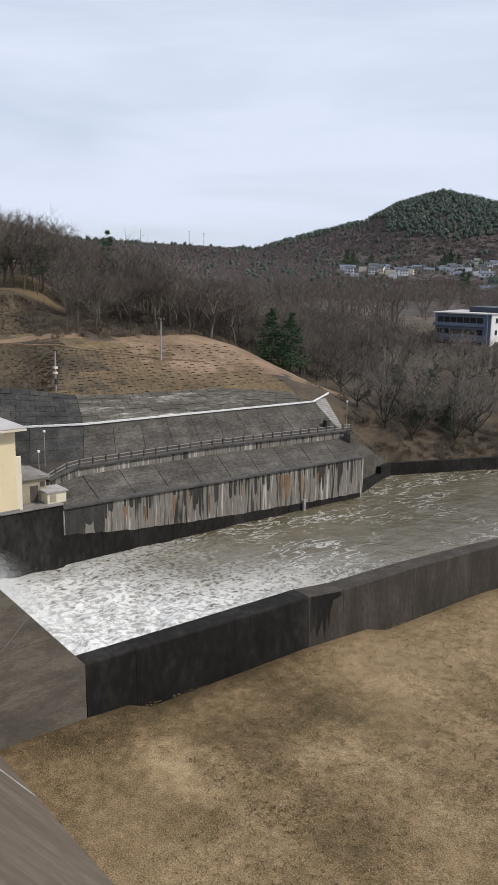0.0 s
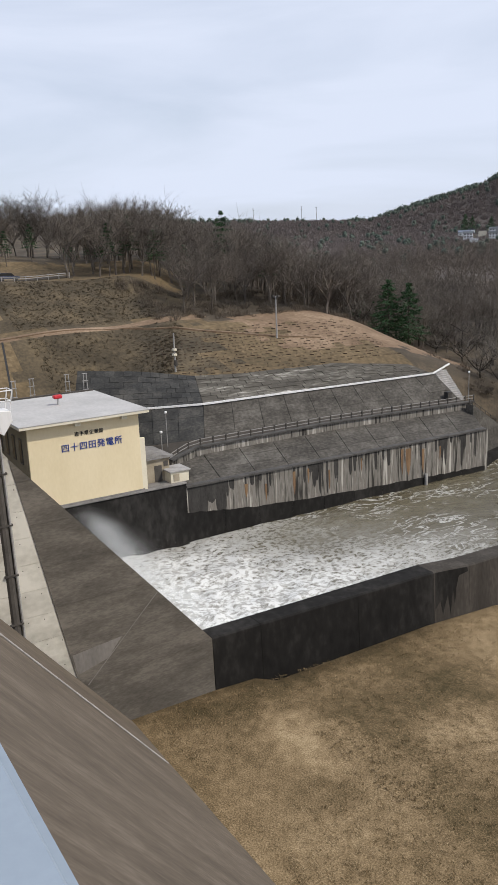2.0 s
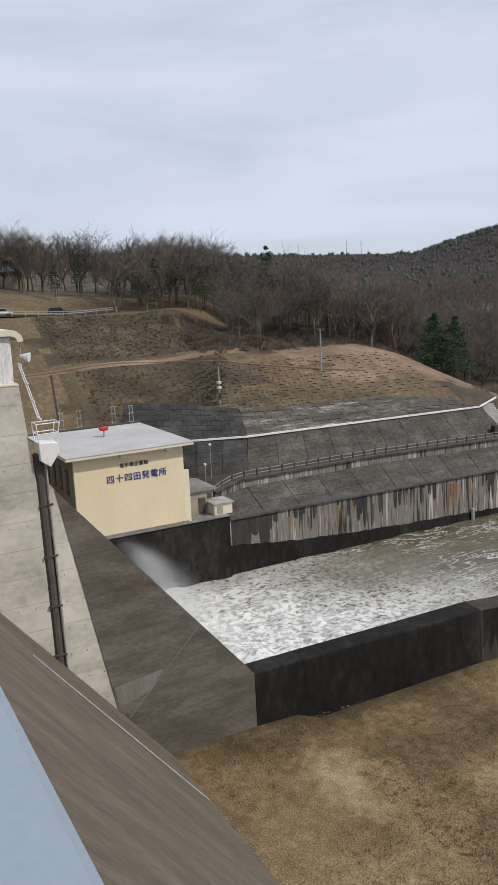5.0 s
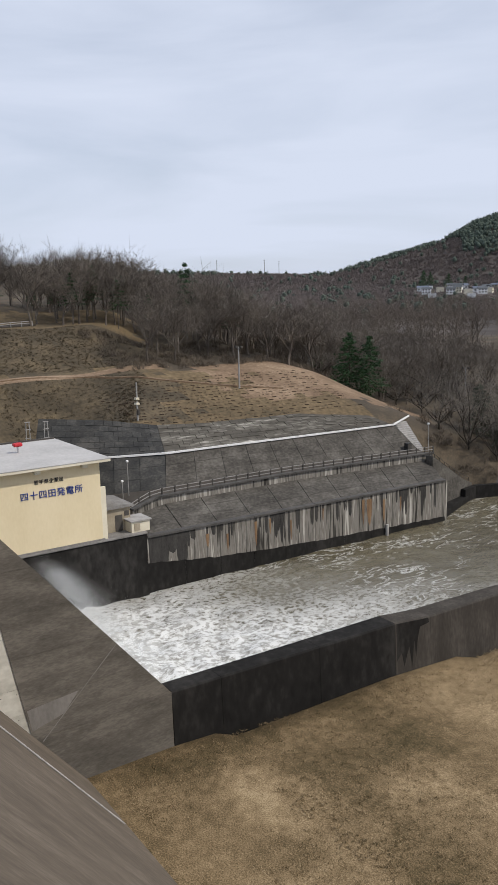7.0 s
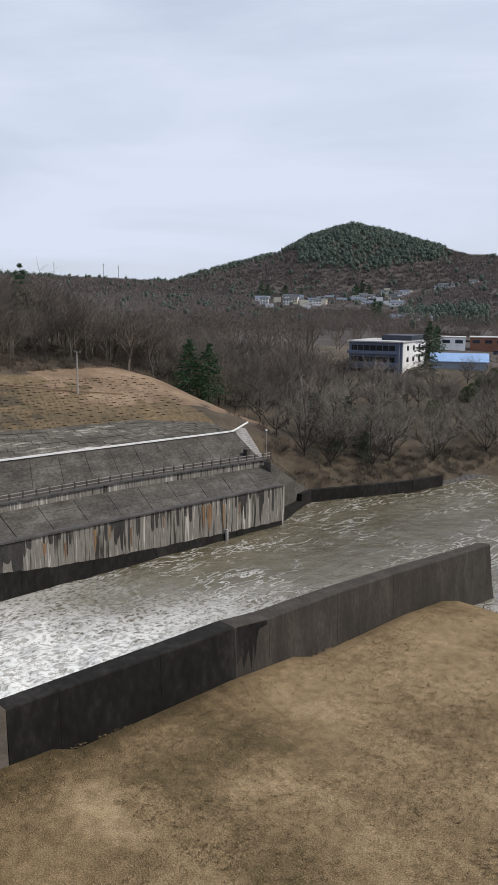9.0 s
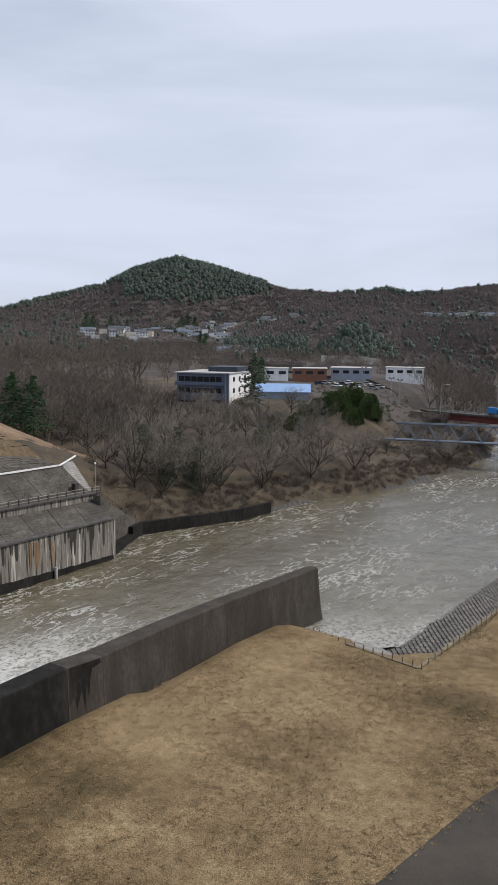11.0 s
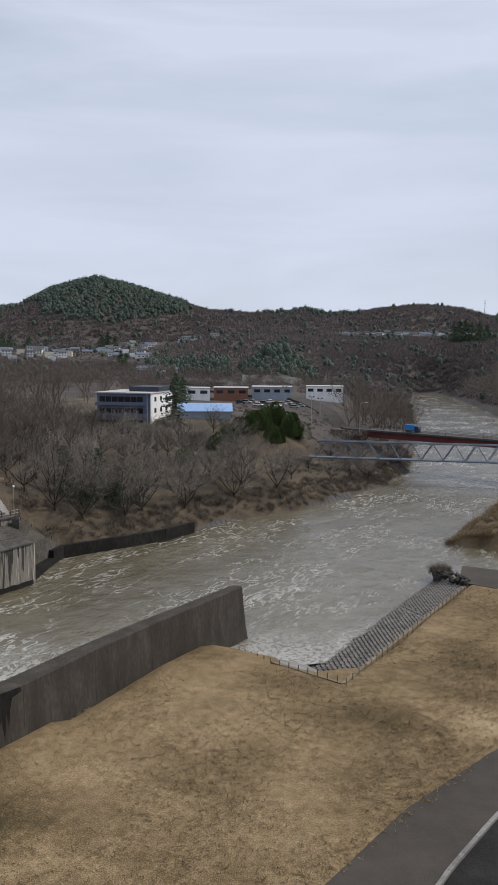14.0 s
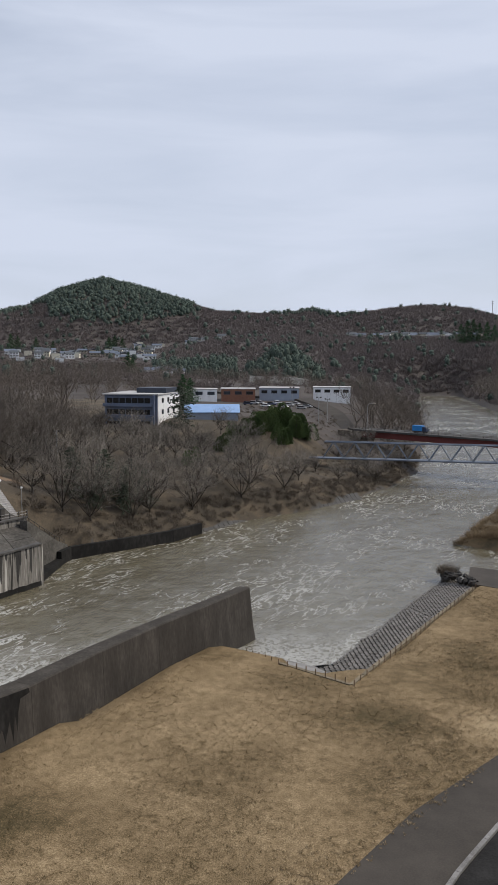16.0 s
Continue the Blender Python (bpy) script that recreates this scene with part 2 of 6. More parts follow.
def lawn_material(name, blades):
    """Winter turf: bleached straw over olive moss, in grain, tufts and broad patches."""
    m = bpy.data.materials.new(name)
    m.use_nodes = True
    n, l = m.node_tree.nodes, m.node_tree.links
    b = n["Principled BSDF"]
    b.inputs["Roughness"].default_value, b.inputs["Specular IOR Level"].default_value = 0.95, 0.15
    geo = n.new("ShaderNodeNewGeometry")

    def noise(scale, detail, rough=0.6):
        t = n.new("ShaderNodeTexNoise")
        t.inputs["Scale"].default_value, t.inputs["Detail"].default_value, t.inputs["Roughness"].default_value = scale, detail, rough
        l.new(geo.outputs["Position"], t.inputs["Vector"])
        return t

    def calc(op, a, c):
        k = n.new("ShaderNodeMath")
        k.operation = op
        for i, v in enumerate((a, c)):
            if isinstance(v, (int, float)):
                k.inputs[i].default_value = v
            else:
                l.new(v, k.inputs[i])
        return k.outputs[0]

    broad, tuft, grain, wander = noise(0.13, 5), noise(1.1, 6, 0.7), noise(9.0, 3, 0.7), noise(0.35, 5, 0.65)
    off, moved = n.new("ShaderNodeVectorMath"), n.new("ShaderNodeVectorMath")
    off.operation, moved.operation = "MULTIPLY_ADD", "ADD"
    off.inputs[1].default_value, off.inputs[2].default_value = (9, 9, 0), (-4.5, -4.5, 0)
    l.new(wander.outputs["Color"], off.inputs[0])
    l.new(geo.outputs["Position"], moved.inputs[0])
    l.new(off.outputs[0], moved.inputs[1])
    tone = calc("ADD", calc("MULTIPLY", calc("SUBTRACT", broad.outputs["Fac"], 0.5), 0.7), 0.5)
    tone = calc("ADD", tone, calc("MULTIPLY", calc("SUBTRACT", tuft.outputs["Fac"], 0.5), 0.65))
    tone = calc("ADD", tone, calc("MULTIPLY", calc("SUBTRACT", grain.outputs["Fac"], 0.5), 1.35))
    for x, y, rx, ry, grow in PATCHES:
        mp, gr = n.new("ShaderNodeMapping"), n.new("ShaderNodeTexGradient")
        mp.inputs["Scale"].default_value = (1 / (1.7 * rx), 1 / (1.7 * ry), 0)
        mp.inputs["Location"].default_value = (-x / (1.7 * rx), -y / (1.7 * ry), 0)
        gr.gradient_type = "SPHERICAL"
        l.new(moved.outputs[0], mp.inputs["Vector"])
        l.new(mp.outputs[0], gr.inputs["Vector"])
        tone = calc("ADD", tone, calc("MULTIPLY", gr.outputs["Fac"], grow * 0.34))
    if blades:
        tone = calc("ADD", tone, calc("MULTIPLY", calc("SUBTRACT", geo.outputs["Random Per Island"], 0.45), 0.75))
    ramp = n.new("ShaderNodeValToRGB")
    els = ramp.color_ramp.elements
    for _ in range(3):
        els.new(0.5)
    for e, (p, c) in zip(els, ((0.14, (0.060, 0.047, 0.023)), (0.34, (0.114, 0.083, 0.043)), (0.50, (0.184, 0.131, 0.073)), (0.66, (0.268, 0.196, 0.112)), (0.88, (0.40, 0.31, 0.19)))):
        e.position, e.color = p, (*c, 1)
    l.new(tone, ramp.inputs["Fac"])
    l.new(ramp.outputs["Color"], b.inputs["Base Color"])
    if not blades:
        bp = n.new("ShaderNodeBump")
        bp.inputs["Strength"].default_value, bp.inputs["Distance"].default_value = 0.8, 0.06
        l.new(calc("ADD", tuft.outputs["Fac"], grain.outputs["Fac"]), bp.inputs["Height"])
        l.new(bp.outputs["Normal"], b.inputs["Normal"])
    return m


M["lawn"] = lawn_material("lawn", False)
M["straw"] = lawn_material("straw", True)


def water_material():
    """Silty river; white water where it boils under the spillway, thinning to streaks of foam downstream."""
    m = bpy.data.materials.new("river_water")
    m.use_nodes = True
    n, l = m.node_tree.nodes, m.node_tree.links
    b = n["Principled BSDF"]
    geo = n.new("ShaderNodeNewGeometry")
    sep = n.new("ShaderNodeSeparateXYZ")
    l.new(geo.outputs["Position"], sep.inputs["Vector"])

    def math_node(op, a, c, clamp=False):
        k = n.new("ShaderNodeMath")
        k.operation, k.use_clamp = op, clamp
        for i, v in enumerate((a, c)):
            if isinstance(v, (int, float)):
                k.inputs[i].default_value = v
            else:
                l.new(v, k.inputs[i])
        return k.outputs[0]

    def noise_node(scale, detail, stretch, distort=0.0):
        mp, t = n.new("ShaderNodeMapping"), n.new("ShaderNodeTexNoise")
        mp.inputs["Scale"].default_value = stretch
        mp.inputs["Rotation"].default_value = (0, 0, radians(8))
        t.inputs["Scale"].default_value, t.inputs["Detail"].default_value = scale, detail
        t.inputs["Roughness"].default_value, t.inputs["Distortion"].default_value = 0.62, distort
        l.new(geo.outputs["Position"], mp.inputs["Vector"])
        l.new(mp.outputs["Vector"], t.inputs["Vector"])
        return t.outputs["Fac"]

    def ranged(v, a, c, lo=0.0, hi=1.0):
        k = n.new("ShaderNodeMapRange")
        k.interpolation_type = "SMOOTHSTEP"
        l.new(v, k.inputs["Value"])
        for s, x in zip(("From Min", "From Max", "To Min", "To Max"), (a, c, lo, hi)):
            k.inputs[s].default_value = x
        return k.outputs["Result"]

    ridged = math_node("ABSOLUTE", math_node("SUBTRACT", noise_node(0.42, 12, (1.2, 0.42, 1), 0.45), 0.5), 0.0)
    veins = ranged(ridged, 0.026, 0.0)
    patches = ranged(noise_node(0.07, 4, (1, 0.5, 1)), 0.43, 0.60)
    calm = math_node("MULTIPLY", math_node("MULTIPLY", veins, patches), 0.62)
    edge = math_node("ADD", sep.outputs["Y"], math_node("MULTIPLY", math_node("SUBTRACT", noise_node(0.10, 3, (1, 1, 1)), 0.5), 34.0))
    edge = math_node("ADD", edge, math_node("MULTIPLY", math_node("ADD", sep.outputs["X"], 62.0), -0.75))
    boil = ranged(edge, 88.0, 46.0)
    swirl = math_node("ABSOLUTE", math_node("SUBTRACT", noise_node(0.62, 10, (1.1, 0.75, 1), 1.3), 0.5), 0.0)
    churn = math_node("ADD", math_node("MULTIPLY", ranged(swirl, 0.15, 0.0), 0.5), math_node("MULTIPLY", ranged(noise_node(1.7, 14, (1, 0.8, 1), 0.4), 0.44, 0.53), 0.62), True)
    boiled = math_node("MULTIPLY", boil, math_node("ADD", math_node("MULTIPLY", churn, 0.72), math_node("MULTIPLY", ranged(edge, 66.0, 34.0), 0.22), True), True)
    far = ranged(sep.outputs["Y"], 150.0, 90.0, 0.55, 1.0)
    foam = math_node("MAXIMUM", boiled, math_node("MULTIPLY", calm, far), True)
    col = n.new("ShaderNodeMix")
    col.data_type = "RGBA"
    hue = n.new("ShaderNodeValToRGB")
    hue.color_ramp.elements[0].position, hue.color_ramp.elements[0].color = 0.35, (0.092, 0.078, 0.047, 1)
    hue.color_ramp.elements[1].position, hue.color_ramp.elements[1].color = 0.65, (0.140, 0.124, 0.084, 1)
    l.new(noise_node(0.05, 4, (1, 0.4, 1)), hue.inputs["Fac"])
    l.new(hue.outputs["Color"], col.inputs[6])
    col.inputs[7].default_value = (0.80, 0.81, 0.80, 1)
    l.new(foam, col.inputs["Factor"])
    l.new(col.outputs[2], b.inputs["Base Color"])
    l.new(ranged(foam, 0.0, 0.6, 0.14, 0.85), b.inputs["Roughness"])
    bp = n.new("ShaderNodeBump")
    bp.inputs["Strength"].default_value, bp.inputs["Distance"].default_value = 0.8, 0.35
    l.new(math_node("ADD", noise_node(0.5, 8, (1, 0.6, 1), 0.8), math_node("MULTIPLY", foam, 0.3)), bp.inputs["Height"])
    l.new(bp.outputs["Normal"], b.inputs["Normal"])
    return m


M["water"] = water_material()
M["bark_dark"] = material("bark_dark", [(0.32, 0.022, 0.018, 0.015), (0.5, 0.045, 0.037, 0.030), (0.68, 0.09, 0.075, 0.06)], 0.8, 0.95, vary=0.25, stretch=(1, 1, 0.4))
M["needles_grey"] = material("needles_grey", [(0.32, 0.034, 0.044, 0.030), (0.5, 0.060, 0.074, 0.050), (0.68, 0.095, 0.112, 0.076)], 1.2, 0.85, vary=0.2, bump=0)
M["scrub_dark"] = material("scrub_dark", [(0.34, 0.035, 0.028, 0.018), (0.5, 0.07, 0.055, 0.034), (0.66, 0.13, 0.10, 0.06)], 5.0, 0.95, vary=0.35, island=True, bump=0)
M["stick"] = material("stick", [(0.3, 0.03, 0.02, 0.014), (0.7, 0.075, 0.05, 0.035)], 0.7, 0.95, vary=0.3, island=True, bump=0)
M["leaf_olive"] = material("leaf_olive", [(0.32, 0.030, 0.050, 0.016), (0.5, 0.055, 0.085, 0.026), (0.68, 0.10, 0.135, 0.045)], 3.0, 0.85, vary=0.15, bump=0)
M["car_dark"] = material("car_dark", [(0.3, 0.02, 0.03, 0.06), (0.7, 0.03, 0.045, 0.09)], 1.0, 0.3, bump=0, spec=0.5)
M["car_grey"] = material("car_grey", [grey(0.3, 0.3), grey(0.7, 0.36)], 1.0, 0.3, bump=0, spec=0.5)
M["office_blue"] = material("office_blue", [(0.3, 0.10, 0.125, 0.18), (0.7, 0.13, 0.155, 0.215)], 3.0, 0.7, bump=0.05)
M["office_dark"] = material("office_dark", [(0.3, 0.03, 0.035, 0.05), (0.7, 0.05, 0.06, 0.08)], 2.0, 0.5, bump=0.05)
M["blue_sheet"] = material("blue_sheet", [(0.3, 0.22, 0.26, 0.32), (0.7, 0.30, 0.34, 0.40)], 2.0, 0.6, bump=0.05)
M["canvas_blue"] = material("canvas_blue", [(0.3, 0.02, 0.16, 0.42), (0.7, 0.035, 0.22, 0.52)], 1.0, 0.6, bump=0.05)
M["blue_roof"] = material("blue_roof", [(0.3, 0.20, 0.33, 0.55), (0.7, 0.30, 0.43, 0.66)], 2.5, 0.5, bump=0.05)
M["brick_red"] = material("brick_red", [(0.3, 0.16, 0.075, 0.05), (0.7, 0.24, 0.12, 0.08)], 1.5, 0.85)
M["roof_slate"] = material("roof_slate", [grey(0.3, 0.05, -0.1), grey(0.7, 0.10, -0.1)], 2.0, 0.7, vary=0.3)
M["roof_blue"] = material("roof_blue", [(0.3, 0.08, 0.10, 0.135), (0.7, 0.13, 0.15, 0.19)], 2.0, 0.6, vary=0.25)


def spray_material():
    m = bpy.data.materials.new("spray")
    m.use_nodes = True
    n, l = m.node_tree.nodes, m.node_tree.links
    mix, clear = n.new("ShaderNodeMixShader"), n.new("ShaderNodeBsdfTransparent")
    b = n["Principled BSDF"]
    b.inputs["Base Color"].default_value, b.inputs["Roughness"].default_value = (0.85, 0.87, 0.88, 1), 1.0
    mix.inputs[0].default_value = 0.55
    l.new(clear.outputs[0], mix.inputs[1])
    l.new(b.outputs[0], mix.inputs[2])
    l.new(mix.outputs[0], n["Material Output"].inputs["Surface"])
    return m


M["spray"] = spray_material()


# ---------------------------------------------------------------- helpers
def part(name, bm, mat, parent=None, label=""):
    """Links a bmesh, or (verts, faces), as one mesh object."""
    me = bpy.data.meshes.new(name)
    if isinstance(bm, tuple):
        me.from_pydata([tuple(v) for v in bm[0]], [], [tuple(int(i) for i in f) for f in bm[1]])
    else:
        bmesh.ops.recalc_face_normals(bm, faces=bm.faces)
        bm.to_mesh(me)
        bm.free()
    for k in (mat if isinstance(mat, (list, tuple)) else [mat]):
        me.materials.append(M[k])
    ob = new(name, me)
    ob.parent = parent
    return tagged(ob, label)


def thing(name, place=(0, 0, 0), label="", category="", group="", kind="", turn=0.0):
    ob = new(name)
    ob.matrix_basis = pose(*place, 0, 0, turn)
    return tagged(ob, label, category, group, kind)


def again(ob, parent, m, label=""):
    """Another object on the same mesh."""
    o = new(ob.name.split(".")[0], ob.data)
    o.parent, o.matrix_basis = parent, m
    return tagged(o, label)


def box(bm, a, b, m=None, bevel=0.0):
    """Adds the box between two corners."""
    x0, y0, z0 = a
    x1, y1, z1 = b
    vs = [bm.verts.new(m @ Vector(p) if m else p) for p in ((x0, y0, z0), (x1, y0, z0), (x1, y1, z0), (x0, y1, z0), (x0, y0, z1), (x1, y0, z1), (x1, y1, z1), (x0, y1, z1))]
    fs = [bm.faces.new([vs[i] for i in f]) for f in ((0, 3, 2, 1), (4, 5, 6, 7), (0, 1, 5, 4), (1, 2, 6, 5), (2, 3, 7, 6), (3, 0, 4, 7))]
    if bevel:
        bmesh.ops.bevel(bm, geom=list({e for f in fs for e in f.edges}), offset=bevel, segments=1, affect="EDGES")
    return bm


def boxed(a, b, bevel=0.0):
    return box(bmesh.new(), a, b, None, bevel)


def prism(points, axis, lo, hi, bevel=0.0):
    """A polygon in the plane across axis (0: y, z; 1: x, z; 2: x, y), drawn out from lo to hi."""
    bm = bmesh.new()

    def at(p, d):
        q = list(p)
        q.insert(axis, d)
        return bm.verts.new(q)
    a, b = [at(p, lo) for p in points], [at(p, hi) for p in points]
    bm.faces.new(a)
    bm.faces.new(b[::-1])
    for i in range(len(a)):
        j = (i + 1) % len(a)
        bm.faces.new((a[i], b[i], b[j], a[j]))
    if bevel:
        bmesh.ops.bevel(bm, geom=bm.edges[:], offset=bevel, segments=1, affect="EDGES")
    return bm


def rod(bm, a, b, r, r2=None, sides=6):
    """A round bar from a to b."""
    a, b = Vector(a), Vector(b)
    d = (b - a).normalized()
    u = d.orthogonal().normalized()
    v = d.cross(u)
    r2 = r if r2 is None else r2
    rings = [[bm.verts.new(c + (u * math.cos(k) + v * math.sin(k)) * q) for k in (2 * math.pi * i / sides for i in range(sides))] for c, q in ((a, r), (b, r2))]
    for i in range(sides):
        j = (i + 1) % sides
        bm.faces.new((rings[0][i], rings[0][j], rings[1][j], rings[1][i]))
    bm.faces.new(rings[0][::-1])
    bm.faces.new(rings[1])
    return bm


def sweep(line, width, height, bm=None):
    """A bar of rectangular section along a line of points, its top centre on the line."""
    bm = bm or bmesh.new()
    line = [Vector(p) for p in line]
    last = None
    for i, p in enumerate(line):
        d = (line[min(i + 1, len(line) - 1)] - line[max(i - 1, 0)])
        s = Vector((-d.y, d.x, 0)).normalized() * width / 2
        ring = [bm.verts.new(q) for q in (p - s, p + s, p + s - Vector((0, 0, height)), p - s - Vector((0, 0, height)))]
        if last:
            for a in range(4):
                bm.faces.new((last[a], last[(a + 1) % 4], ring[(a + 1) % 4], ring[a]))
        else:
            bm.faces.new(ring)
        last = ring
    bm.faces.new(last[::-1])
    return bm


# ---------------------------------------------------------------- the lie of the land
def smooth(a, b, v):
    k = np.clip((v - a) / (b - a), 0, 1)
    return k * k * (3 - 2 * k)


LEFT_Y = [-400, 97, 112, 134, 161, 178, 225, 260, 400, 600, 856, 1300]
LEFT_X = [-88.5, -88.5, -95, -87.5, -83.5, -75, -69, -72, -106, -165, -237, -390]
RIGHT_Y = [-400, 27, 84, 90, 100, 132, 135, 137, 153, 158, 204, 260, 400, 600, 814, 1300]
RIGHT_X = [-52.4, -52.4, -47.8, -40.0, -35.2, -33.8, -27.0, -14.0, -14.0, -36.5, -36, -31, -55, -110, -182, -330]
HILL_A = ([-600, -420, -300, -240, -200, -186, -172, -158, -139, -134, -114, -104, -88], [66, 56, 44, 38.5, 35.6, 34.6, 32.4, 31.8, 23.4, 23.0, 8.5, 6.8, 6])
HILL_B = ([-600, -420, -300, -200, -170, -150, -130, -120, -107, -101, -97.5, -94, -88.2], [66, 54, 38, 30, 28, 26.5, 23.2, 20.4, 16.7, 12.2, 7.6, 7.2, 6.0])
BANK = ([-6, 0, 5, 12, 25, 60, 120, 250, 420, 700], [-3, 0, 3.2, 6.2, 9, 12, 15, 20, 24, 30])
SKYLINE = ([-180, -75, -57.3, -50, -46.6, -44.5, -42.4, -40, -37.5, -35, -33, -29.8, -27.4, -25, -23.1, -21, -18, -15, -12.5, -10.5, 0, 60, 180],
           [2.0, 2.2, 1.75, 1.5, 2.45, 2.95, 3.55, 4.75, 5.35, 4.8, 4.2, 3.35, 3.2, 3.15, 3.4, 3.05, 3.5, 3.75, 3.5, 2.95, 2.6, 2.6, 2.0])
TERRACE = ([-180, -60, -46, -36, -32, -29, -26, -20, -10, 0, 180], [0.3, 0.3, 0.45, 0.5, 0.9, 1.5, 1.5, 1.6, 1.6, 1.0, 0.3])


def land(x, y):
    """Height of the ground."""
    x, y = np.asarray(x, float), np.asarray(y, float)
    a, b = np.interp(x, *HILL_A), np.interp(x, *HILL_B)
    z = a + (b - a) * smooth(36, 52, y + 0.6 * np.minimum(x + 107, 0))
    dl = np.interp(y, LEFT_Y, LEFT_X) - x
    bank = np.interp(dl, *BANK) * (1 - 0.42 * smooth(196, 212, y) * smooth(262, 244, y) * smooth(36, 22, dl))
    bank = bank + 4.5 * smooth(24, 46, dl) * smooth(190, 225, y) * smooth(350, 290, y)
    bank = bank + 6.5 * smooth(290, 350, y) * smooth(12, 40, dl) * smooth(640, 480, y)
    z = z + (bank - z) * smooth(94, 136, y + np.clip(-(x + 150) * 0.25, 0, 25) * -1)
    dr = x - np.interp(y, RIGHT_Y, RIGHT_X)
    lawn = np.interp(dr, [-6, -0.3, 0, 8.0, 9.6, 300], [-3, -1.5, -1.2, 0.2, 2, 2])
    wild = np.interp(dr, [-6, 0, 5, 40, 120, 300], [-3, 0, 2.0, 4, 14, 30])
    right = lawn + (wild - lawn) * smooth(128, 150, y)
    brow = x - np.interp(y, [78.3, 92, 122, 136], [-28.5, -27.5, -25.1, -24.0])
    right = np.where((y > 79) & (y < 133.5), np.interp(brow, [-9, -7.4, -0.9, 0.3], [-3, -1.8, 0.9, 2.0]), right)
    right = np.where((y < 83) & (dr > -0.3), 2.0, right)
    mid = 0.5 * (np.interp(y, LEFT_Y, LEFT_X) + np.interp(y, RIGHT_Y, RIGHT_X))
    z = np.where(x > mid, right, z)
    z = np.where((dl < 0) & (dr < 0), np.minimum(z, -2.0), z)
    r, az = np.hypot(x, y), np.degrees(np.arctan2(x, y))
    edge = np.clip(np.minimum(np.abs(dl), np.abs(dr)) / 60, 0, 1)
    edge = np.where((dl < 0) & (dr < 0), 0, edge)
    edge = edge + (1 - edge) * smooth(860, 960, r)
    shelf = EYE + 1180 * np.tan(np.radians(np.interp(az, *TERRACE)))
    z = z + (shelf - z) * edge * smooth(480, 1180, r) ** 2
    top = EYE + 1600 * np.tan(np.radians(np.interp(az, *SKYLINE)))
    z = z + (top - z) * smooth(1165, 1610, r) ** 1.1 - smooth(1650, 2600, r) * 60
    z = z + 27 * np.exp(-((az + 24.9) / 2.0) ** 2 - ((r - 690) / 75) ** 2)
    end = (y > 97.5) & (y < 118) & (x < -70)
    z = np.where(end & (x > -97), np.minimum(z, -1.0), np.where(end & (x > -101), np.minimum(z, 4.2), z))
    quay = 84.2 - (x + 44.6) * 0.34 + 0.4
    z = np.where((x > -46.5) & (x < -31.5) & (y > quay) & (y < 100), np.minimum(z, 0.7 - (y - quay) * 0.3), z)
    z = z + 4.5 * np.exp(-((x + 200) / 26) ** 2 - ((y - 20) / 26) ** 2)
    rough = np.sin(x * 0.11 + 1.3) * np.sin(y * 0.09) * 0.5 + np.sin(x * 0.31) * np.sin(y * 0.27 + 2) * 0.18
    z = z + rough * smooth(-118, -135, x) + 0.12 * np.sin(x * 0.21) * np.sin(y * 0.17) * (x > -44) * (y > 30)
    return np.where((y < 14) & (x > -118), np.minimum(z, 1.5), z)


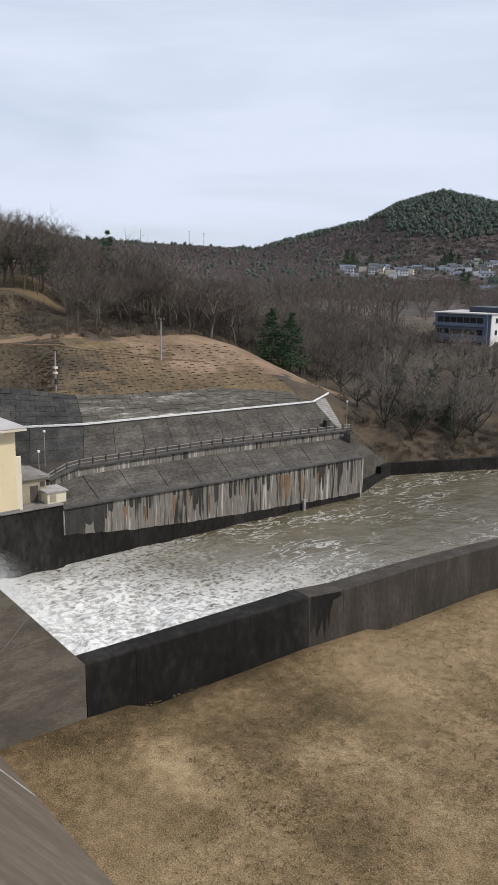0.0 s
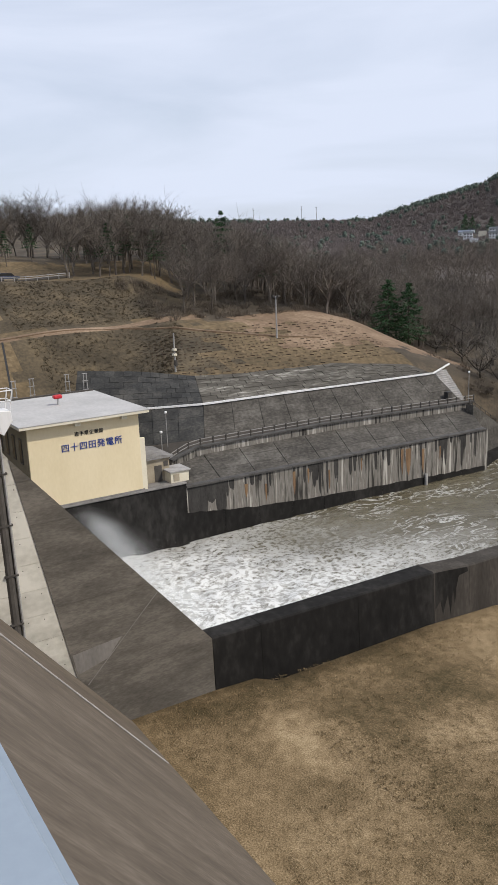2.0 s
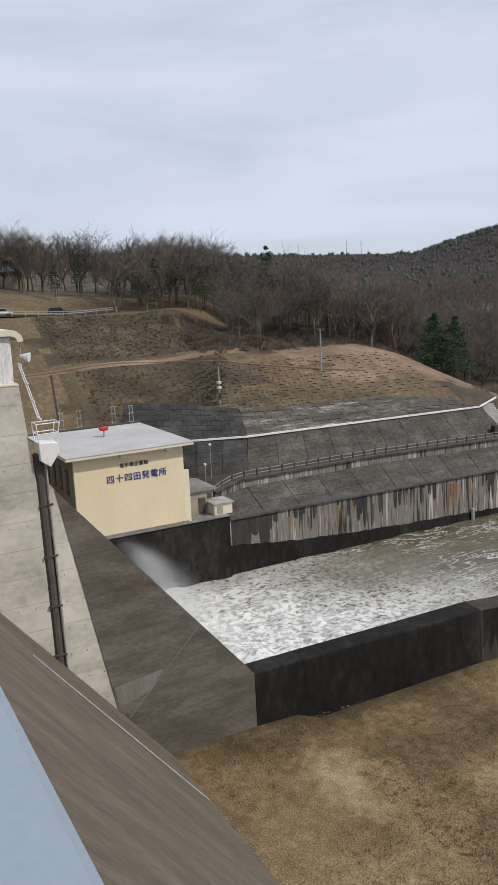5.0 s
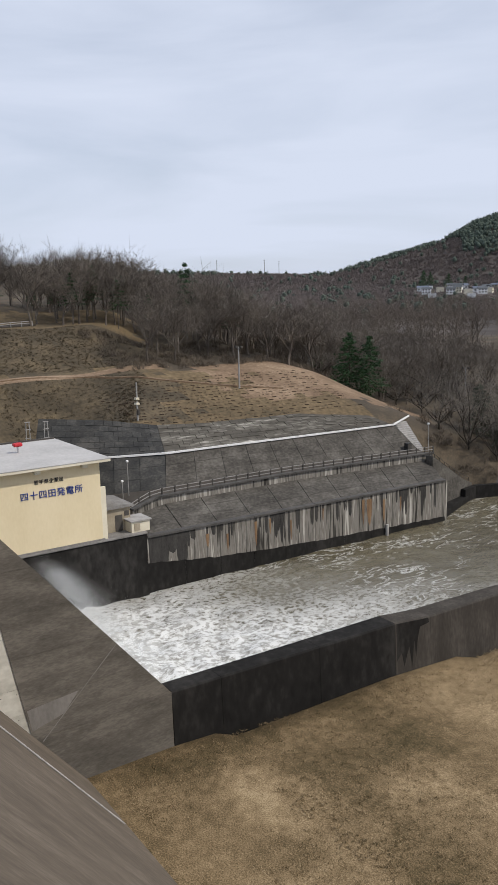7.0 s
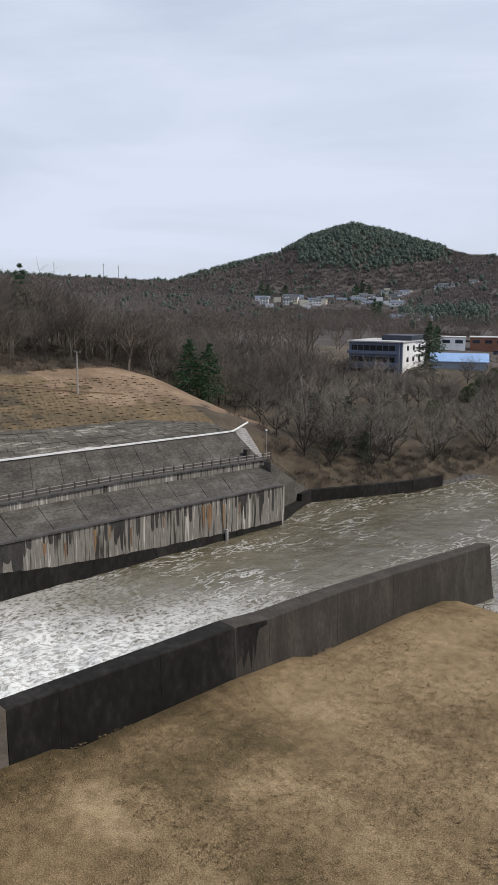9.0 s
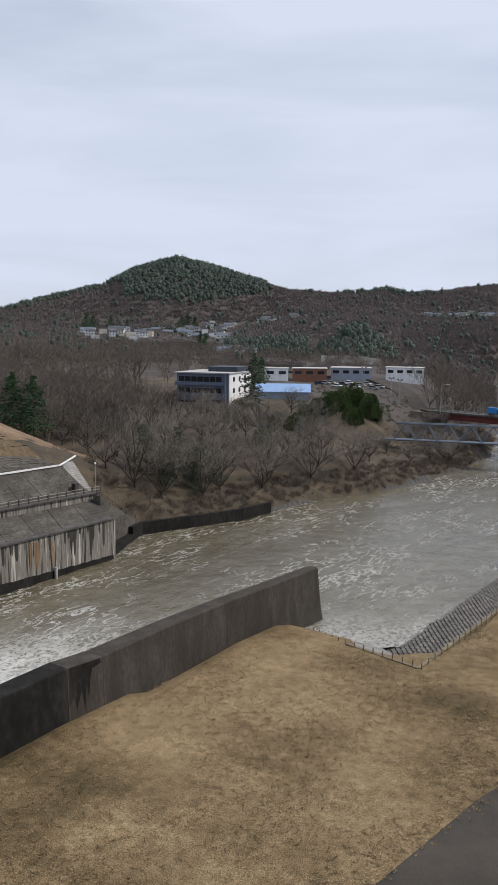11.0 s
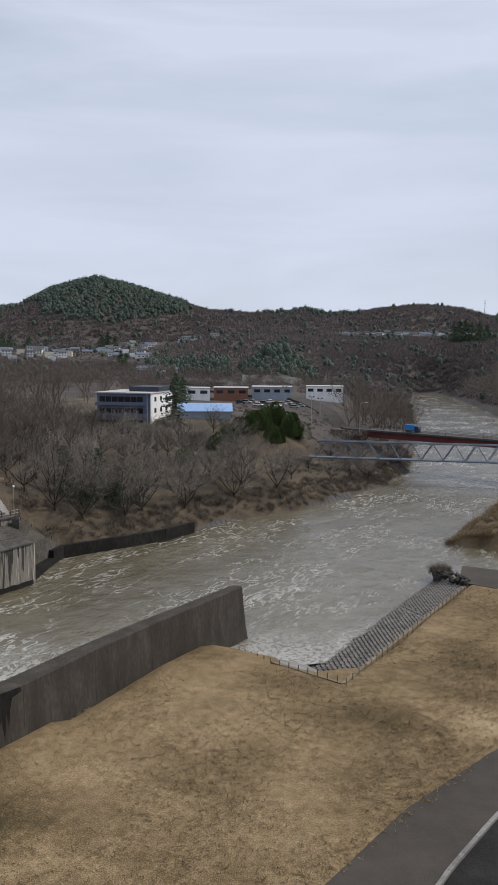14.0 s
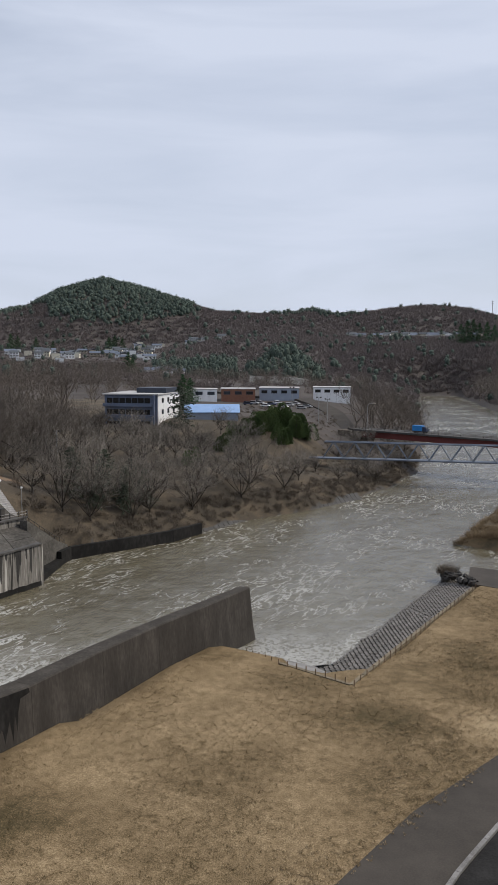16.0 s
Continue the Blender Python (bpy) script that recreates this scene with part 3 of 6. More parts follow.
def ground():
    xs = np.unique(np.concatenate([np.arange(-2600, -1500, 90), np.arange(-1500, -260, 18), np.arange(-260, -84, 2.0), np.arange(-84, 20, 2.0), np.arange(20, 300, 20), np.arange(300, 1500, 90)]))
    ys = np.unique(np.concatenate([np.arange(-1200, -20, 80), np.arange(-20, 150, 2.0), np.arange(150, 300, 5), np.arange(300, 1700, 18), np.arange(1700, 2700, 90)]))
    gx, gy = np.meshgrid(xs, ys)
    z = land(gx, gy)
    nx = len(xs)
    v = np.stack([gx, gy, z], -1).reshape(-1, 3)
    i = np.arange(len(v)).reshape(gx.shape)
    f = np.stack([i[:-1, :-1], i[:-1, 1:], i[1:, 1:], i[1:, :-1]], -1).reshape(-1, 4)
    names = ["lawn", "hill_grass", "hill_dark", "dirt", "litter", "riverbed", "far_floor", "bank_floor"]
    ob = part("ground", (v, f), names)
    c = v[f].mean(1)
    x, y = c[:, 0], c[:, 1]
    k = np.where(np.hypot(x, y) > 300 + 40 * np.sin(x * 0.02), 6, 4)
    k[c[:, 2] < 0] = 5
    k[(x > -52) & (y < 150) & (c[:, 2] > 0)] = 0
    hill = (x < -86) & (y < 100)
    wav = 5 * np.sin(y * 0.13) + 3 * np.sin(y * 0.31 + x * 0.1) + np.random.default_rng(2).normal(0, 2.6, len(f))
    k[hill & (x > -215)] = 1
    k[hill & (x < -112 + wav * 0.2) & (x > -134) & (y > 38 + wav * 0.3) & (y < 58 + wav - (x + 112) * 0.3)] = 2
    k[hill & (x < -139 + wav * 0.1) & (x > -158) & (y > 40 + wav)] = 2
    k[hill & (x < -134 + wav * 0.12) & (x > -139)] = 3
    k[hill & (x < -132) & (y + 0.6 * (x + 107) > 52 + wav)] = 4
    k[hill & (x < -187 + wav * 0.3)] = 4
    bank = np.interp(y, LEFT_Y, LEFT_X) - x
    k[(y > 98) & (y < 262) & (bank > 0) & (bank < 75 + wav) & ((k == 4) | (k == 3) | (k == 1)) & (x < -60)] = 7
    k[(x > -40) & (y >= 150) & (y < 300) & (c[:, 2] > -2.2)] = 1
    k[(x < -113 + wav * .3) & (x > -136) & (y > 84 + wav) & (y < 122)] = 3
    ob.data.polygons.foreach_set("material_index", k.astype(np.int32))
    ob.data.polygons.foreach_set("use_smooth", np.ones(len(f), bool))
    return tagged(ob, "rolling ground with dry lawn, bare banks and wooded hills", "ground", kind="structure")


ground()


def river():
    ys = np.unique(np.concatenate([np.arange(-5, 150, 0.6), np.arange(150, 300, 2.5), np.arange(300, 1100, 12)]))
    us = np.linspace(0, 1, 70)
    gy, gu = np.meshgrid(ys, us, indexing="ij")
    lo, hi = np.interp(gy, LEFT_Y, LEFT_X) - 2.0, np.interp(gy, RIGHT_Y, RIGHT_X) + 2.2
    hi = np.where(gy < 82, np.minimum(hi, -46.3 - (90 - gy) * 0.075), hi)
    hi = hi + 7.0 * smooth(81, 84, gy) * smooth(98, 92, gy)
    gx = lo + (hi - lo) * gu
    amp = 0.10 + 0.45 * smooth(66, 36, gy - 0.5 * (gx + 62))
    rng = np.random.default_rng(4)
    z = np.zeros_like(gx)
    for _ in range(26):
        w, d, p = rng.uniform(0.35, 2.4), rng.uniform(0, 6.28), rng.uniform(0, 6.28)
        z += np.sin(w * (gx * math.cos(d) + gy * math.sin(d)) + p + 0.8 * np.sin(0.4 * gx + p)) / w ** 0.6
    z = z * 0.13 * amp
    v = np.stack([gx, gy, z], -1).reshape(-1, 3)
    i = np.arange(len(v)).reshape(gx.shape)
    f = np.stack([i[:-1, :-1], i[:-1, 1:], i[1:, 1:], i[1:, :-1]], -1).reshape(-1, 4)
    ob = part("water", (v, f), "water")
    ob.data.polygons.foreach_set("use_smooth", np.ones(len(f), bool))
    tagged(ob, "silty brown river with white water below the spillway", "river", kind="structure")


river()

# ---------------------------------------------------------------- the dam
M["coping_dark"] = material("coping_dark", [grey(0.3, 0.03, 0.05), grey(0.6, 0.09, 0.05)], 1.5, 0.9)
M["block_dark"] = material("block_dark", [grey(0.3, 0.085, 0.08), grey(0.5, 0.135, 0.08), grey(0.7, 0.20, 0.08)], 1.5, 0.9, vary=0.2)
FACE_X = -51.6          # plane of the spillway's side wall


def face_y(z):
    return 19.9 - 0.8 * (z - 2)


def dam():
    d = thing("dam", label="grey concrete gravity dam with a sloping weathered face", category="dam", kind="structure")
    part("dam_body", prism([(-9, -3), (face_y(-3), -3), (face_y(26.4), 26.4), (0.30, 27.2), (0.30, 34.0), (-9, 34.0)], 0, -51.3, 80), "concrete_face", d)
    part("crest_deck", boxed((-51.3, -9, 34.0), (80, 0.34, 34.4), 0.05), "concrete_kerb", d)
    bm = bmesh.new()
    rod(bm, (-44.8, face_y(15.6) + 0.06, 15.6), (-44.4, face_y(2.6) + 0.06, 2.6), 0.06)
    part("drain_pipe", bm, "concrete_kerb", d, "thin pale pipe down the dam face")
    part("left_block", prism([(-9, -3), (26, -3), (26, -1.5), (3, 24), (-4, 26), (-9, 20)], 0, -86, -58), "concrete_dark", d, "spillway chute")
    part("abutment_block", boxed((-150, -9, 0), (-86, 4, 31)), "concrete_face", d)
    p = thing("parapet", label="pale blue-grey painted metal parapet rail along the crest", category="railing", kind="structure")
    bm = boxed((-40, -0.22, 35.42), (60, 0.166, 35.50))
    bmesh.ops.bevel(bm, geom=[e for e in bm.edges if abs(e.verts[0].co.x - e.verts[1].co.x) > 1], offset=0.014, segments=3, affect="EDGES")
    part("top_rail", bm, "rail_top", p)
    post = part("post", boxed((-0.04, -0.08, 34.4), (0.04, 0.0, 35.43)), "rail_top", p)
    for k in range(1, 20):
        again(post, p, pose(-2 * k, 0, 0))


M["rail_top"] = material("rail_top", [(0.3, 0.235, 0.282, 0.34), (0.7, 0.28, 0.332, 0.39)], 0.4, 0.5, bump=0.03, fine=25)
dam()


def cut(poly, lo, hi):
    """The piece of a polygon of (y, z) between two heights."""
    for keep, h in ((1, lo), (-1, hi)):
        out = []
        for (a, b), (c, e) in zip(poly, poly[1:] + poly[:1]):
            ina, inb = (b - h) * keep >= 0, (e - h) * keep >= 0
            if ina:
                out.append((a, b))
            if ina != inb:
                out.append((a + (c - a) * (h - b) / (e - b), h))
        poly = out
        if not poly:
            return poly
    return poly


def lifts(name, poly, x0, x1, step, mat, parent, z0=-3.0):
    """A wall poured in lifts, with open joints between them."""
    z = z0
    while z < max(q[1] for q in poly):
        p = cut(poly, z + 0.009, z + step - 0.009)
        if len(p) > 2 and max(q[1] for q in p) - min(q[1] for q in p) > 0.05:
            part(name, prism(p, 0, x0, x1 + random.uniform(-0.012, 0.012)), mat, parent)
        z += step


def spillway_wall():
    pier = thing("spillway_pier", label="pale board-marked concrete spillway pier with horizontal lift joints", category="pier", kind="structure")
    lifts("pier_lift", [(-9, -3), (12.0, -3), (12.0, 22), (11.3, 30.5), (-9, 30.5)], -58, FACE_X, 1.9, "concrete_pale", pier)
    part("pier_core", prism([(-8.9, -3), (11.9, -3), (11.9, 22), (11.2, 30.4), (-8.9, 30.4)], 0, -57.9, FACE_X - 0.05), "concrete_dark", pier)
    w = thing("training_wall", label="dark weathered concrete training wall with a sloping top", category="wall", kind="structure")
    lifts("pale_lift", [(12.65, -3), (18.6, -3), (16.0, 7.1), (12.95, 23.5), (12.65, 23.9)], -53.2, FACE_X - 0.06, 1.9, "concrete_pale", w)
    lifts("wall_lift", [(18.0, -3), (27.2, -3), (27.1, 6.5), (12.95, 23.45), (16.0, 7.1)], -53.2, FACE_X, 3.1, "concrete_dark", w)
    part("wall_core", prism([(12.3, -3), (27.1, -3), (27.0, 6.4), (12.7, 23.5)], 0, -53.1, FACE_X - 0.1), "concrete_dark", w)
    bm = prism([(16.81, 5.97), (16.91, 5.97), (22.79, 11.63), (22.69, 11.63)], 0, FACE_X - 0.05, FACE_X + 0.018)
    part("joint_rib", bm, "patch", w, "pale diagonal repair seam")
    part("patch", prism([(15.88, 8.57), (19.67, 8.96), (18.51, 7.58), (16.17, 6.96)], 0, FACE_X - 0.05, FACE_X + 0.016), "patch", w, "lighter repaired patch")
    bm = bmesh.new()
    rh = random.Random(21)
    for k in range(18):
        z = -1.1 + 1.9 * k - 0.35
        for n in range(13):
            y = -3.4 + 1.2 * n + rh.uniform(-0.06, 0.06)
            if y < 11.4 and rh.random() < 0.85:
                box(bm, (FACE_X - 0.05, y - 0.032, z - 0.032), (FACE_X + 0.016, y + 0.032, z + 0.032))
        for y in (13.1, 14.2, 15.3):
            if z < 23.4 - 5.3 * (y - 12.9):
                box(bm, (FACE_X - 0.1, y - 0.032, z - 0.032), (FACE_X - 0.04, y + 0.032, z + 0.032))
    tagged(part("tie_holes", bm, "pipe_dark", pier), kind="stuff")
    d = thing("drain_channel", label="dark steel drain pipe down the edge of the pier", category="pipe")
    bm = bmesh.new()
    rod(bm, (FACE_X - 0.15, 12.28, 9.5), (FACE_X - 0.15, 12.1, 26.0), 0.33, sides=10)
    part("pipe", bm, "pipe_dark", d)
    bm = bmesh.new()
    rod(bm, (FACE_X + 0.1, 12.72, 10.0), (FACE_X + 0.1, 12.5, 25.6), 0.09, sides=6)
    part("conduit", bm, "concrete_kerb", d, "thin pale conduit")
    for z in (12, 15.5, 19, 22.5):
        part("bracket", boxed((FACE_X - 0.2, 11.85, z), (FACE_X + 0.2, 12.75, z + 0.12)), "rail_dark", d)


M["patch"] = material("patch", [grey(0.32, 0.13, 0.08), grey(0.66, 0.21, 0.08)], 1.6, 0.9, stretch=(1, 1, 0.5), fine=9)
M["pipe_dark"] = material("pipe_dark", [grey(0.3, 0.05, 0.1), grey(0.7, 0.10, 0.1)], 1.2, 0.7)
spillway_wall()


def gatehouse():
    g = thing("gatehouse", (-55, 6.5, 30.5), "white streaked gatehouse with small dark windows and a curved roof edge", "gatehouse")
    part("wall", boxed((-3.2, -7, 0.12), (3.2, 4.6, 3.1), 0.04), "white", g)
    part("plinth", boxed((-3.4, -7.2, 0.0), (3.45, 4.8, 0.14), 0.02), "fascia", g)
    arc = [(4.6 + 0.75 * math.sin(a), 2.75 + 0.75 * math.cos(a)) for a in (math.pi / 2 * k / 6 for k in range(7))]
    part("roof", prism([(-7.3, 3.12), (-7.3, 3.5)] + arc + [(5.0, 2.75), (4.9, 3.0), (4.6, 3.12)], 0, -3.5, 3.5), "fascia", g)
    for y in (-1.7, 1.35, 2.95):
        w = part("window", boxed((3.12, y - 0.36, 1.2), (3.23, y + 0.36, 2.3)), "rail_dark", g)
        part("pane", boxed((3.22, y - 0.3, 1.26), (3.24, y + 0.3, 2.24)), "glass", w)
        part("sill", boxed((3.2, y - 0.45, 1.08), (3.32, y + 0.45, 1.19)), "white", w)
    h = thing("loudspeaker", (-52.4, 11.75, 32.3), "white horn loudspeaker on the gatehouse corner", "loudspeaker")
    bm = bmesh.new()
    rod(bm, (0, 0, 0), (0.35, 0.5, -0.1), 0.08, 0.32, 10)
    part("horn", bm, "white", h)
    bm = bmesh.new()
    rod(bm, (0, 0.05, 0.5), (0, 0.05, -0.5), 0.04)
    part("bracket", bm, "steel", h)
    l = thing("access_ladder", label="white steel access ladder down the pier edge", category="ladder")
    for off in (0.0, 0.55):
        bm = bmesh.new()
        rod(bm, (-51.9 + off, 11.45, 31.9), (-51.9 + off, 12.4, 28.2), 0.05)
        part("stringer", bm, "white", l)
    for k in range(4):
        f = k / 3
        bm = bmesh.new()
        rod(bm, (-52.1, 11.5 + 0.9 * f, 31.8 - 3.5 * f), (-51.1, 11.5 + 0.9 * f, 31.8 - 3.5 * f), 0.05)
        part("stay", bm, "white", l)
    p = thing("inspection_platform", (-51.7, 12.6, 25.5), "white steel inspection platform hung on the pier", "platform")
    part("housing", prism([(-0.5, 0.1), (0.1, -0.35), (0.75, 0.55), (0.7, 1.2), (-0.55, 1.3)], 0, -0.5, 0.75, 0.03), "white", p)
    for x in (-0.45, 0.7):
        for y in (-0.5, 0.65):
            bm = bmesh.new()
            rod(bm, (x, y, 1.2), (x, y + (0.25 if y > 0 else -0.1), 2.5), 0.04)
            part("post", bm, "white", p)
    for z, e in ((1.85, 0.12), (2.5, 0.25)):
        for a, b in (((-0.45, 0.65 + e, z), (0.7, 0.65 + e, z)), ((-0.45, -0.55, z), (0.7, -0.55, z)), ((0.7, -0.55, z), (0.7, 0.65 + e, z)), ((-0.45, -0.55, z), (-0.45, 0.65 + e, z))):
            bm = bmesh.new()
            rod(bm, a, b, 0.035)
            part("rail", bm, "white", p)


gatehouse()


# ---------------------------------------------------------------- walls along the river
def river_wall():
    """The free wall between the lawn and the river: battered blocks with a chamfered top, end to end."""
    w = thing("river_wall", label="dark damp concrete river wall with a battered face", category="wall", kind="structure")
    base = [(-51.6, 27.2), (-51.25, 31.5), (-50.55, 41.0), (-49.95, 49.3), (-49.6, 53.5), (-48.9, 63.0), (-48.2, 72.0), (-47.3, 80.0), (-46.4, 90.2)]
    tops = [6.45, 6.55, 6.75, 6.95, 6.75, 7.05, 7.1, 7.1, 7.05]
    for k, ((xa, ya), (xb, yb)) in enumerate(zip(base[:-1], base[1:])):
        bm = bmesh.new()
        rings = []
        for (x, y), zt in (((xa, ya + 0.015), tops[k]), ((xb, yb - 0.015), tops[k + 1])):
            low = 1.0 if k == 7 and y > 85 else 0.45
            wide = float(np.interp(y, [27, 50, 91], [1.6, 2.1, 1.2]))
            rings.append([bm.verts.new(q) for q in ((x + low, y, -3), (x + 0.02, y, 1.8), (x - 0.18, y, zt - 0.12), (x - 0.3, y, zt), (x - 0.3 - wide, y, zt), (x - 0.45 - wide, y, zt - 0.15), (x - 0.8 - wide, y, -3))])
        if k == 7:
            for v in rings[1][:2]:
                v.co.y += 0.7
        for a in range(7):
            bm.faces.new((rings[0][a], rings[0][(a + 1) % 7], rings[1][(a + 1) % 7], rings[1][a]))
        bm.faces.new(rings[0][::-1])
        bm.faces.new(rings[1])
        part("wall_block", bm, "concrete_wet" if k < 3 else "river_wall", w)

    bm = bmesh.new()
    rim = [(49.45, 6.85), (53.2, 6.65), (53.3, 6.2), (52.2, 6.0), (51.9, 4.9), (51.7, 3.2), (51.5, 4.9), (51.2, 2.5), (50.9, 4.4), (50.6, 3.6), (50.3, 2.6), (50.0, 4.0), (49.45, 3.3)]
    rows = []
    for out in (0.012, -0.1):
        rows.append([bm.verts.new((-49.95 + (y - 49.3) * 0.0833 + 0.02 - (z - 1.8) * 0.2 / 4.9 + out, y, z)) for y, z in rim])
    bm.faces.new(rows[0])
    for i in range(len(rim)):
        j = (i + 1) % len(rim)
        bm.faces.new((rows[0][i], rows[1][i], rows[1][j], rows[0][j]))
    part("damp_stain", bm, "concrete_wet", w, "black damp stain")


M["river_wall"] = material("river_wall", [grey(0.32, 0.034, 0.12), grey(0.5, 0.050, 0.12), grey(0.68, 0.078, 0.12)], 2.0, 0.95, spec=0.1, stretch=(1, 1, 0.3), fine=9, vary=0.05)
river_wall()


def basin_wall():
    w = thing("basin_wall", label="black wet concrete wall under the power station", category="wall", kind="structure")
    part("wall_block", boxed((-92, 8, -3), (-87.7, 43.6, 7.85)), "concrete_wet", w)
    part("coping", boxed((-92, 8, 7.86), (-87.5, 43.6, 8.1), 0.04), "coping", w)
    part("yard", boxed((-112, 8, 7.0), (-91.9, 46, 8.02)), "asphalt", w, "paved yard")


basin_wall()


def revetment_wall():
    w = thing("revetment_wall", label="streaked and rust-stained concrete bank wall", category="wall", kind="structure")
    ys = [43.7 + 5.38 * k for k in range(11)]
    for k, (a, b) in enumerate(zip(ys[:-1], ys[1:])):
        za, zb = 7.15 - 0.055 * k, 7.15 - 0.055 * (k + 1)
        bm = prism([(a + 0.015, -3), (b - 0.015, -3), (b - 0.015, zb), (a + 0.015, za)], 0, -90, -88.0 + random.uniform(-0.02, 0.02))
        part("wall_block", bm, "streaked", w)
        wa, wb = [float(np.interp(q, [0, 2, 5, 10], [3.9, 2.6, 1.6, 0.7])) for q in (k, k + 1)]
        n = 6
        pts = [(a + 0.02 + (b - a - 0.04) * i / n, wa + (wb - wa) * i / n + random.uniform(-0.1, 0.1)) for i in range(n + 1)]
        part("wet_band", prism([(a + 0.02, -3), (b - 0.02, -3)] + pts[::-1], 0, -88.5, -87.95), "concrete_wet", w, "dark tide line")
        part("coping", prism([(a + 0.01, za), (b - 0.01, zb), (b - 0.01, zb + 0.3), (a + 0.01, za + 0.3)], 0, -88.9, -87.75, 0.03), "coping_dark", w)
    for y, wd, h in ((52.5, 0.5, 1.9), (55.6, 0.35, 2.4), (60.2, 0.45, 3.4), (62.6, 0.3, 2.2), (66.2, 0.3, 2.9), (72.0, 0.25, 2.0), (79.8, 0.5, 4.0), (81.0, 1.1, 4.2), (84.0, 0.5, 3.8), (87.5, 0.3, 2.4)):
        top = 6.4 - random.uniform(0, 0.9)
        pts = [(y - wd / 2, top), (y + wd / 2, top), (y + wd * 0.4, top - h * 0.6), (y + wd * 0.1, top - h), (y - wd * 0.25, top - h * 0.8), (y - wd * 0.45, top - h * 0.4)]
        part("rust_stain", prism(pts, 0, -88.2, -87.965), "rust", w, "orange rust stain")
    rs = random.Random(8)
    for k in range(64):
        y, wd, h = rs.uniform(44, 97), rs.uniform(0.12, 0.7), rs.uniform(0.8, 5.6) * rs.uniform(0.4, 1.0)
        if k < 4:
            y, wd, h = 44.6 + 1.3 * k, 1.5, (6.5, 5.2, 2.6, 4.8)[k]
        top = 7.1 - 0.0102 * (y - 43.7)
        pts = [(y - wd / 2, top), (y + wd / 2, top), (y + wd * 0.47, top - h * 0.75), (y + wd * 0.3, top - h * 0.92), (y + wd * 0.1, top - h), (y - wd * 0.25, top - h * 0.88), (y - wd * 0.42, top - h * 0.6)]
        part("drip_stain", prism(pts, 0, -88.2, -87.972 + 0.0004 * (k % 20)), "drip", w, "black drip stain")
    end = bmesh.new()
    box(end, (-93, 97.4, -3), (-88.02, 98.0, 6.6))
    part("end_face", end, "streaked", w)
    o = thing("outfall_pipe", (-87.7, 84.4, 0.2), "short pale outfall pipe at the water's edge", "pipe")
    bm = bmesh.new()
    rod(bm, (0, 0, -0.6), (0, 0, 1.5), 0.25, sides=8)
    part("pipe", bm, "concrete_kerb", o)


M["drip"] = material("drip", [grey(0.32, 0.016, 0.06), grey(0.66, 0.06, 0.06)], 1.0, 0.9, stretch=(1, 1, 0.3))
revetment_wall()


def densify(line, n):
    pts = [Vector(p) for p in line]
    run = [0.0]
    for a, b in zip(pts[:-1], pts[1:]):
        run.append(run[-1] + (b - a).length)
    out = []
    for k in range(n + 1):
        d = run[-1] * k / n
        i = max(j for j in range(len(run) - 1) if run[j] <= d + 1e-9)
        out.append(pts[i].lerp(pts[i + 1], (d - run[i]) / (run[i + 1] - run[i])))
    return out


def slope_pieces(name, low, high, across, up, mat, parent, gap=0.05, thick=0.18, uneven=0.02, stagger=False, joined=False):
    """Slabs laid on the slope between two lines, with open joints."""
    lo, hi = densify(low, across), densify(high, across)
    whole = bmesh.new() if joined else None
    for j in range(up):
        for i in range(across):
            sh = 0.5 if stagger and j % 2 and i < across - 1 else 0.0
            q = []
            for a, b in ((0, 0), (1, 0), (1, 1), (0, 1)):
                c = i + a + (sh if not (i == 0 and a == 0) else 0)
                c = min(c, across)
                n = min(int(c), across - 1)
                p0, p1 = lo[n].lerp(lo[n + 1], c - n), hi[n].lerp(hi[n + 1], c - n)
                q.append(p0.lerp(p1, (j + b) / up))
            mid = sum(q, Vector()) / 4
            nrm = (q[1] - q[0]).cross(q[3] - q[0]).normalized()
            nrm = nrm if nrm.z > 0 else -nrm
            lift = nrm * random.uniform(-uneven, uneven)
            q = [p + (mid - p).normalized() * gap + lift for p in q]
            bm = whole or bmesh.new()
            a, b = [bm.verts.new(p) for p in q], [bm.verts.new(p - nrm * thick) for p in q]
            bm.faces.new(a)
            for k in range(4):
                bm.faces.new((a[k], b[k], b[(k + 1) % 4], a[(k + 1) % 4]))
            if not joined:
                part(name, bm, mat, parent)
    if joined:
        tagged(part(name, whole, mat, parent), kind="stuff")


L0 = [(-106, 36, 9.3), (-101.5, 44, 10.0), (-98, 52, 10.5), (-97.5, 60, 10.65), (-97.5, 101, 10.1)]
L1 = [(-109, 37, 14.2), (-104.5, 46, 14.4), (-101.5, 54, 14.5), (-101, 62, 14.5), (-101, 99, 13.95)]
L2 = [(-112.5, 39.5, 20.0), (-110.3, 48, 19.2), (-107.6, 56, 17.9), (-107, 63, 17.5), (-106.6, 82, 17.2), (-104.5, 96, 15.7)]
R0 = [(-88.6, 43.7, 7.4), (-88.6, 70, 7.15), (-88.6, 97.5, 6.9)]
R1 = [(-92.4, 43.9, 9.0), (-93.5, 48, 9.55), (-93.6, 70, 9.6), (-93.6, 99.5, 8.9)]
BENCH = [(-92.5, 43.9, 9.75), (-93.7, 48, 10.55), (-93.8, 70, 10.65), (-93.8, 100.5, 9.95)]


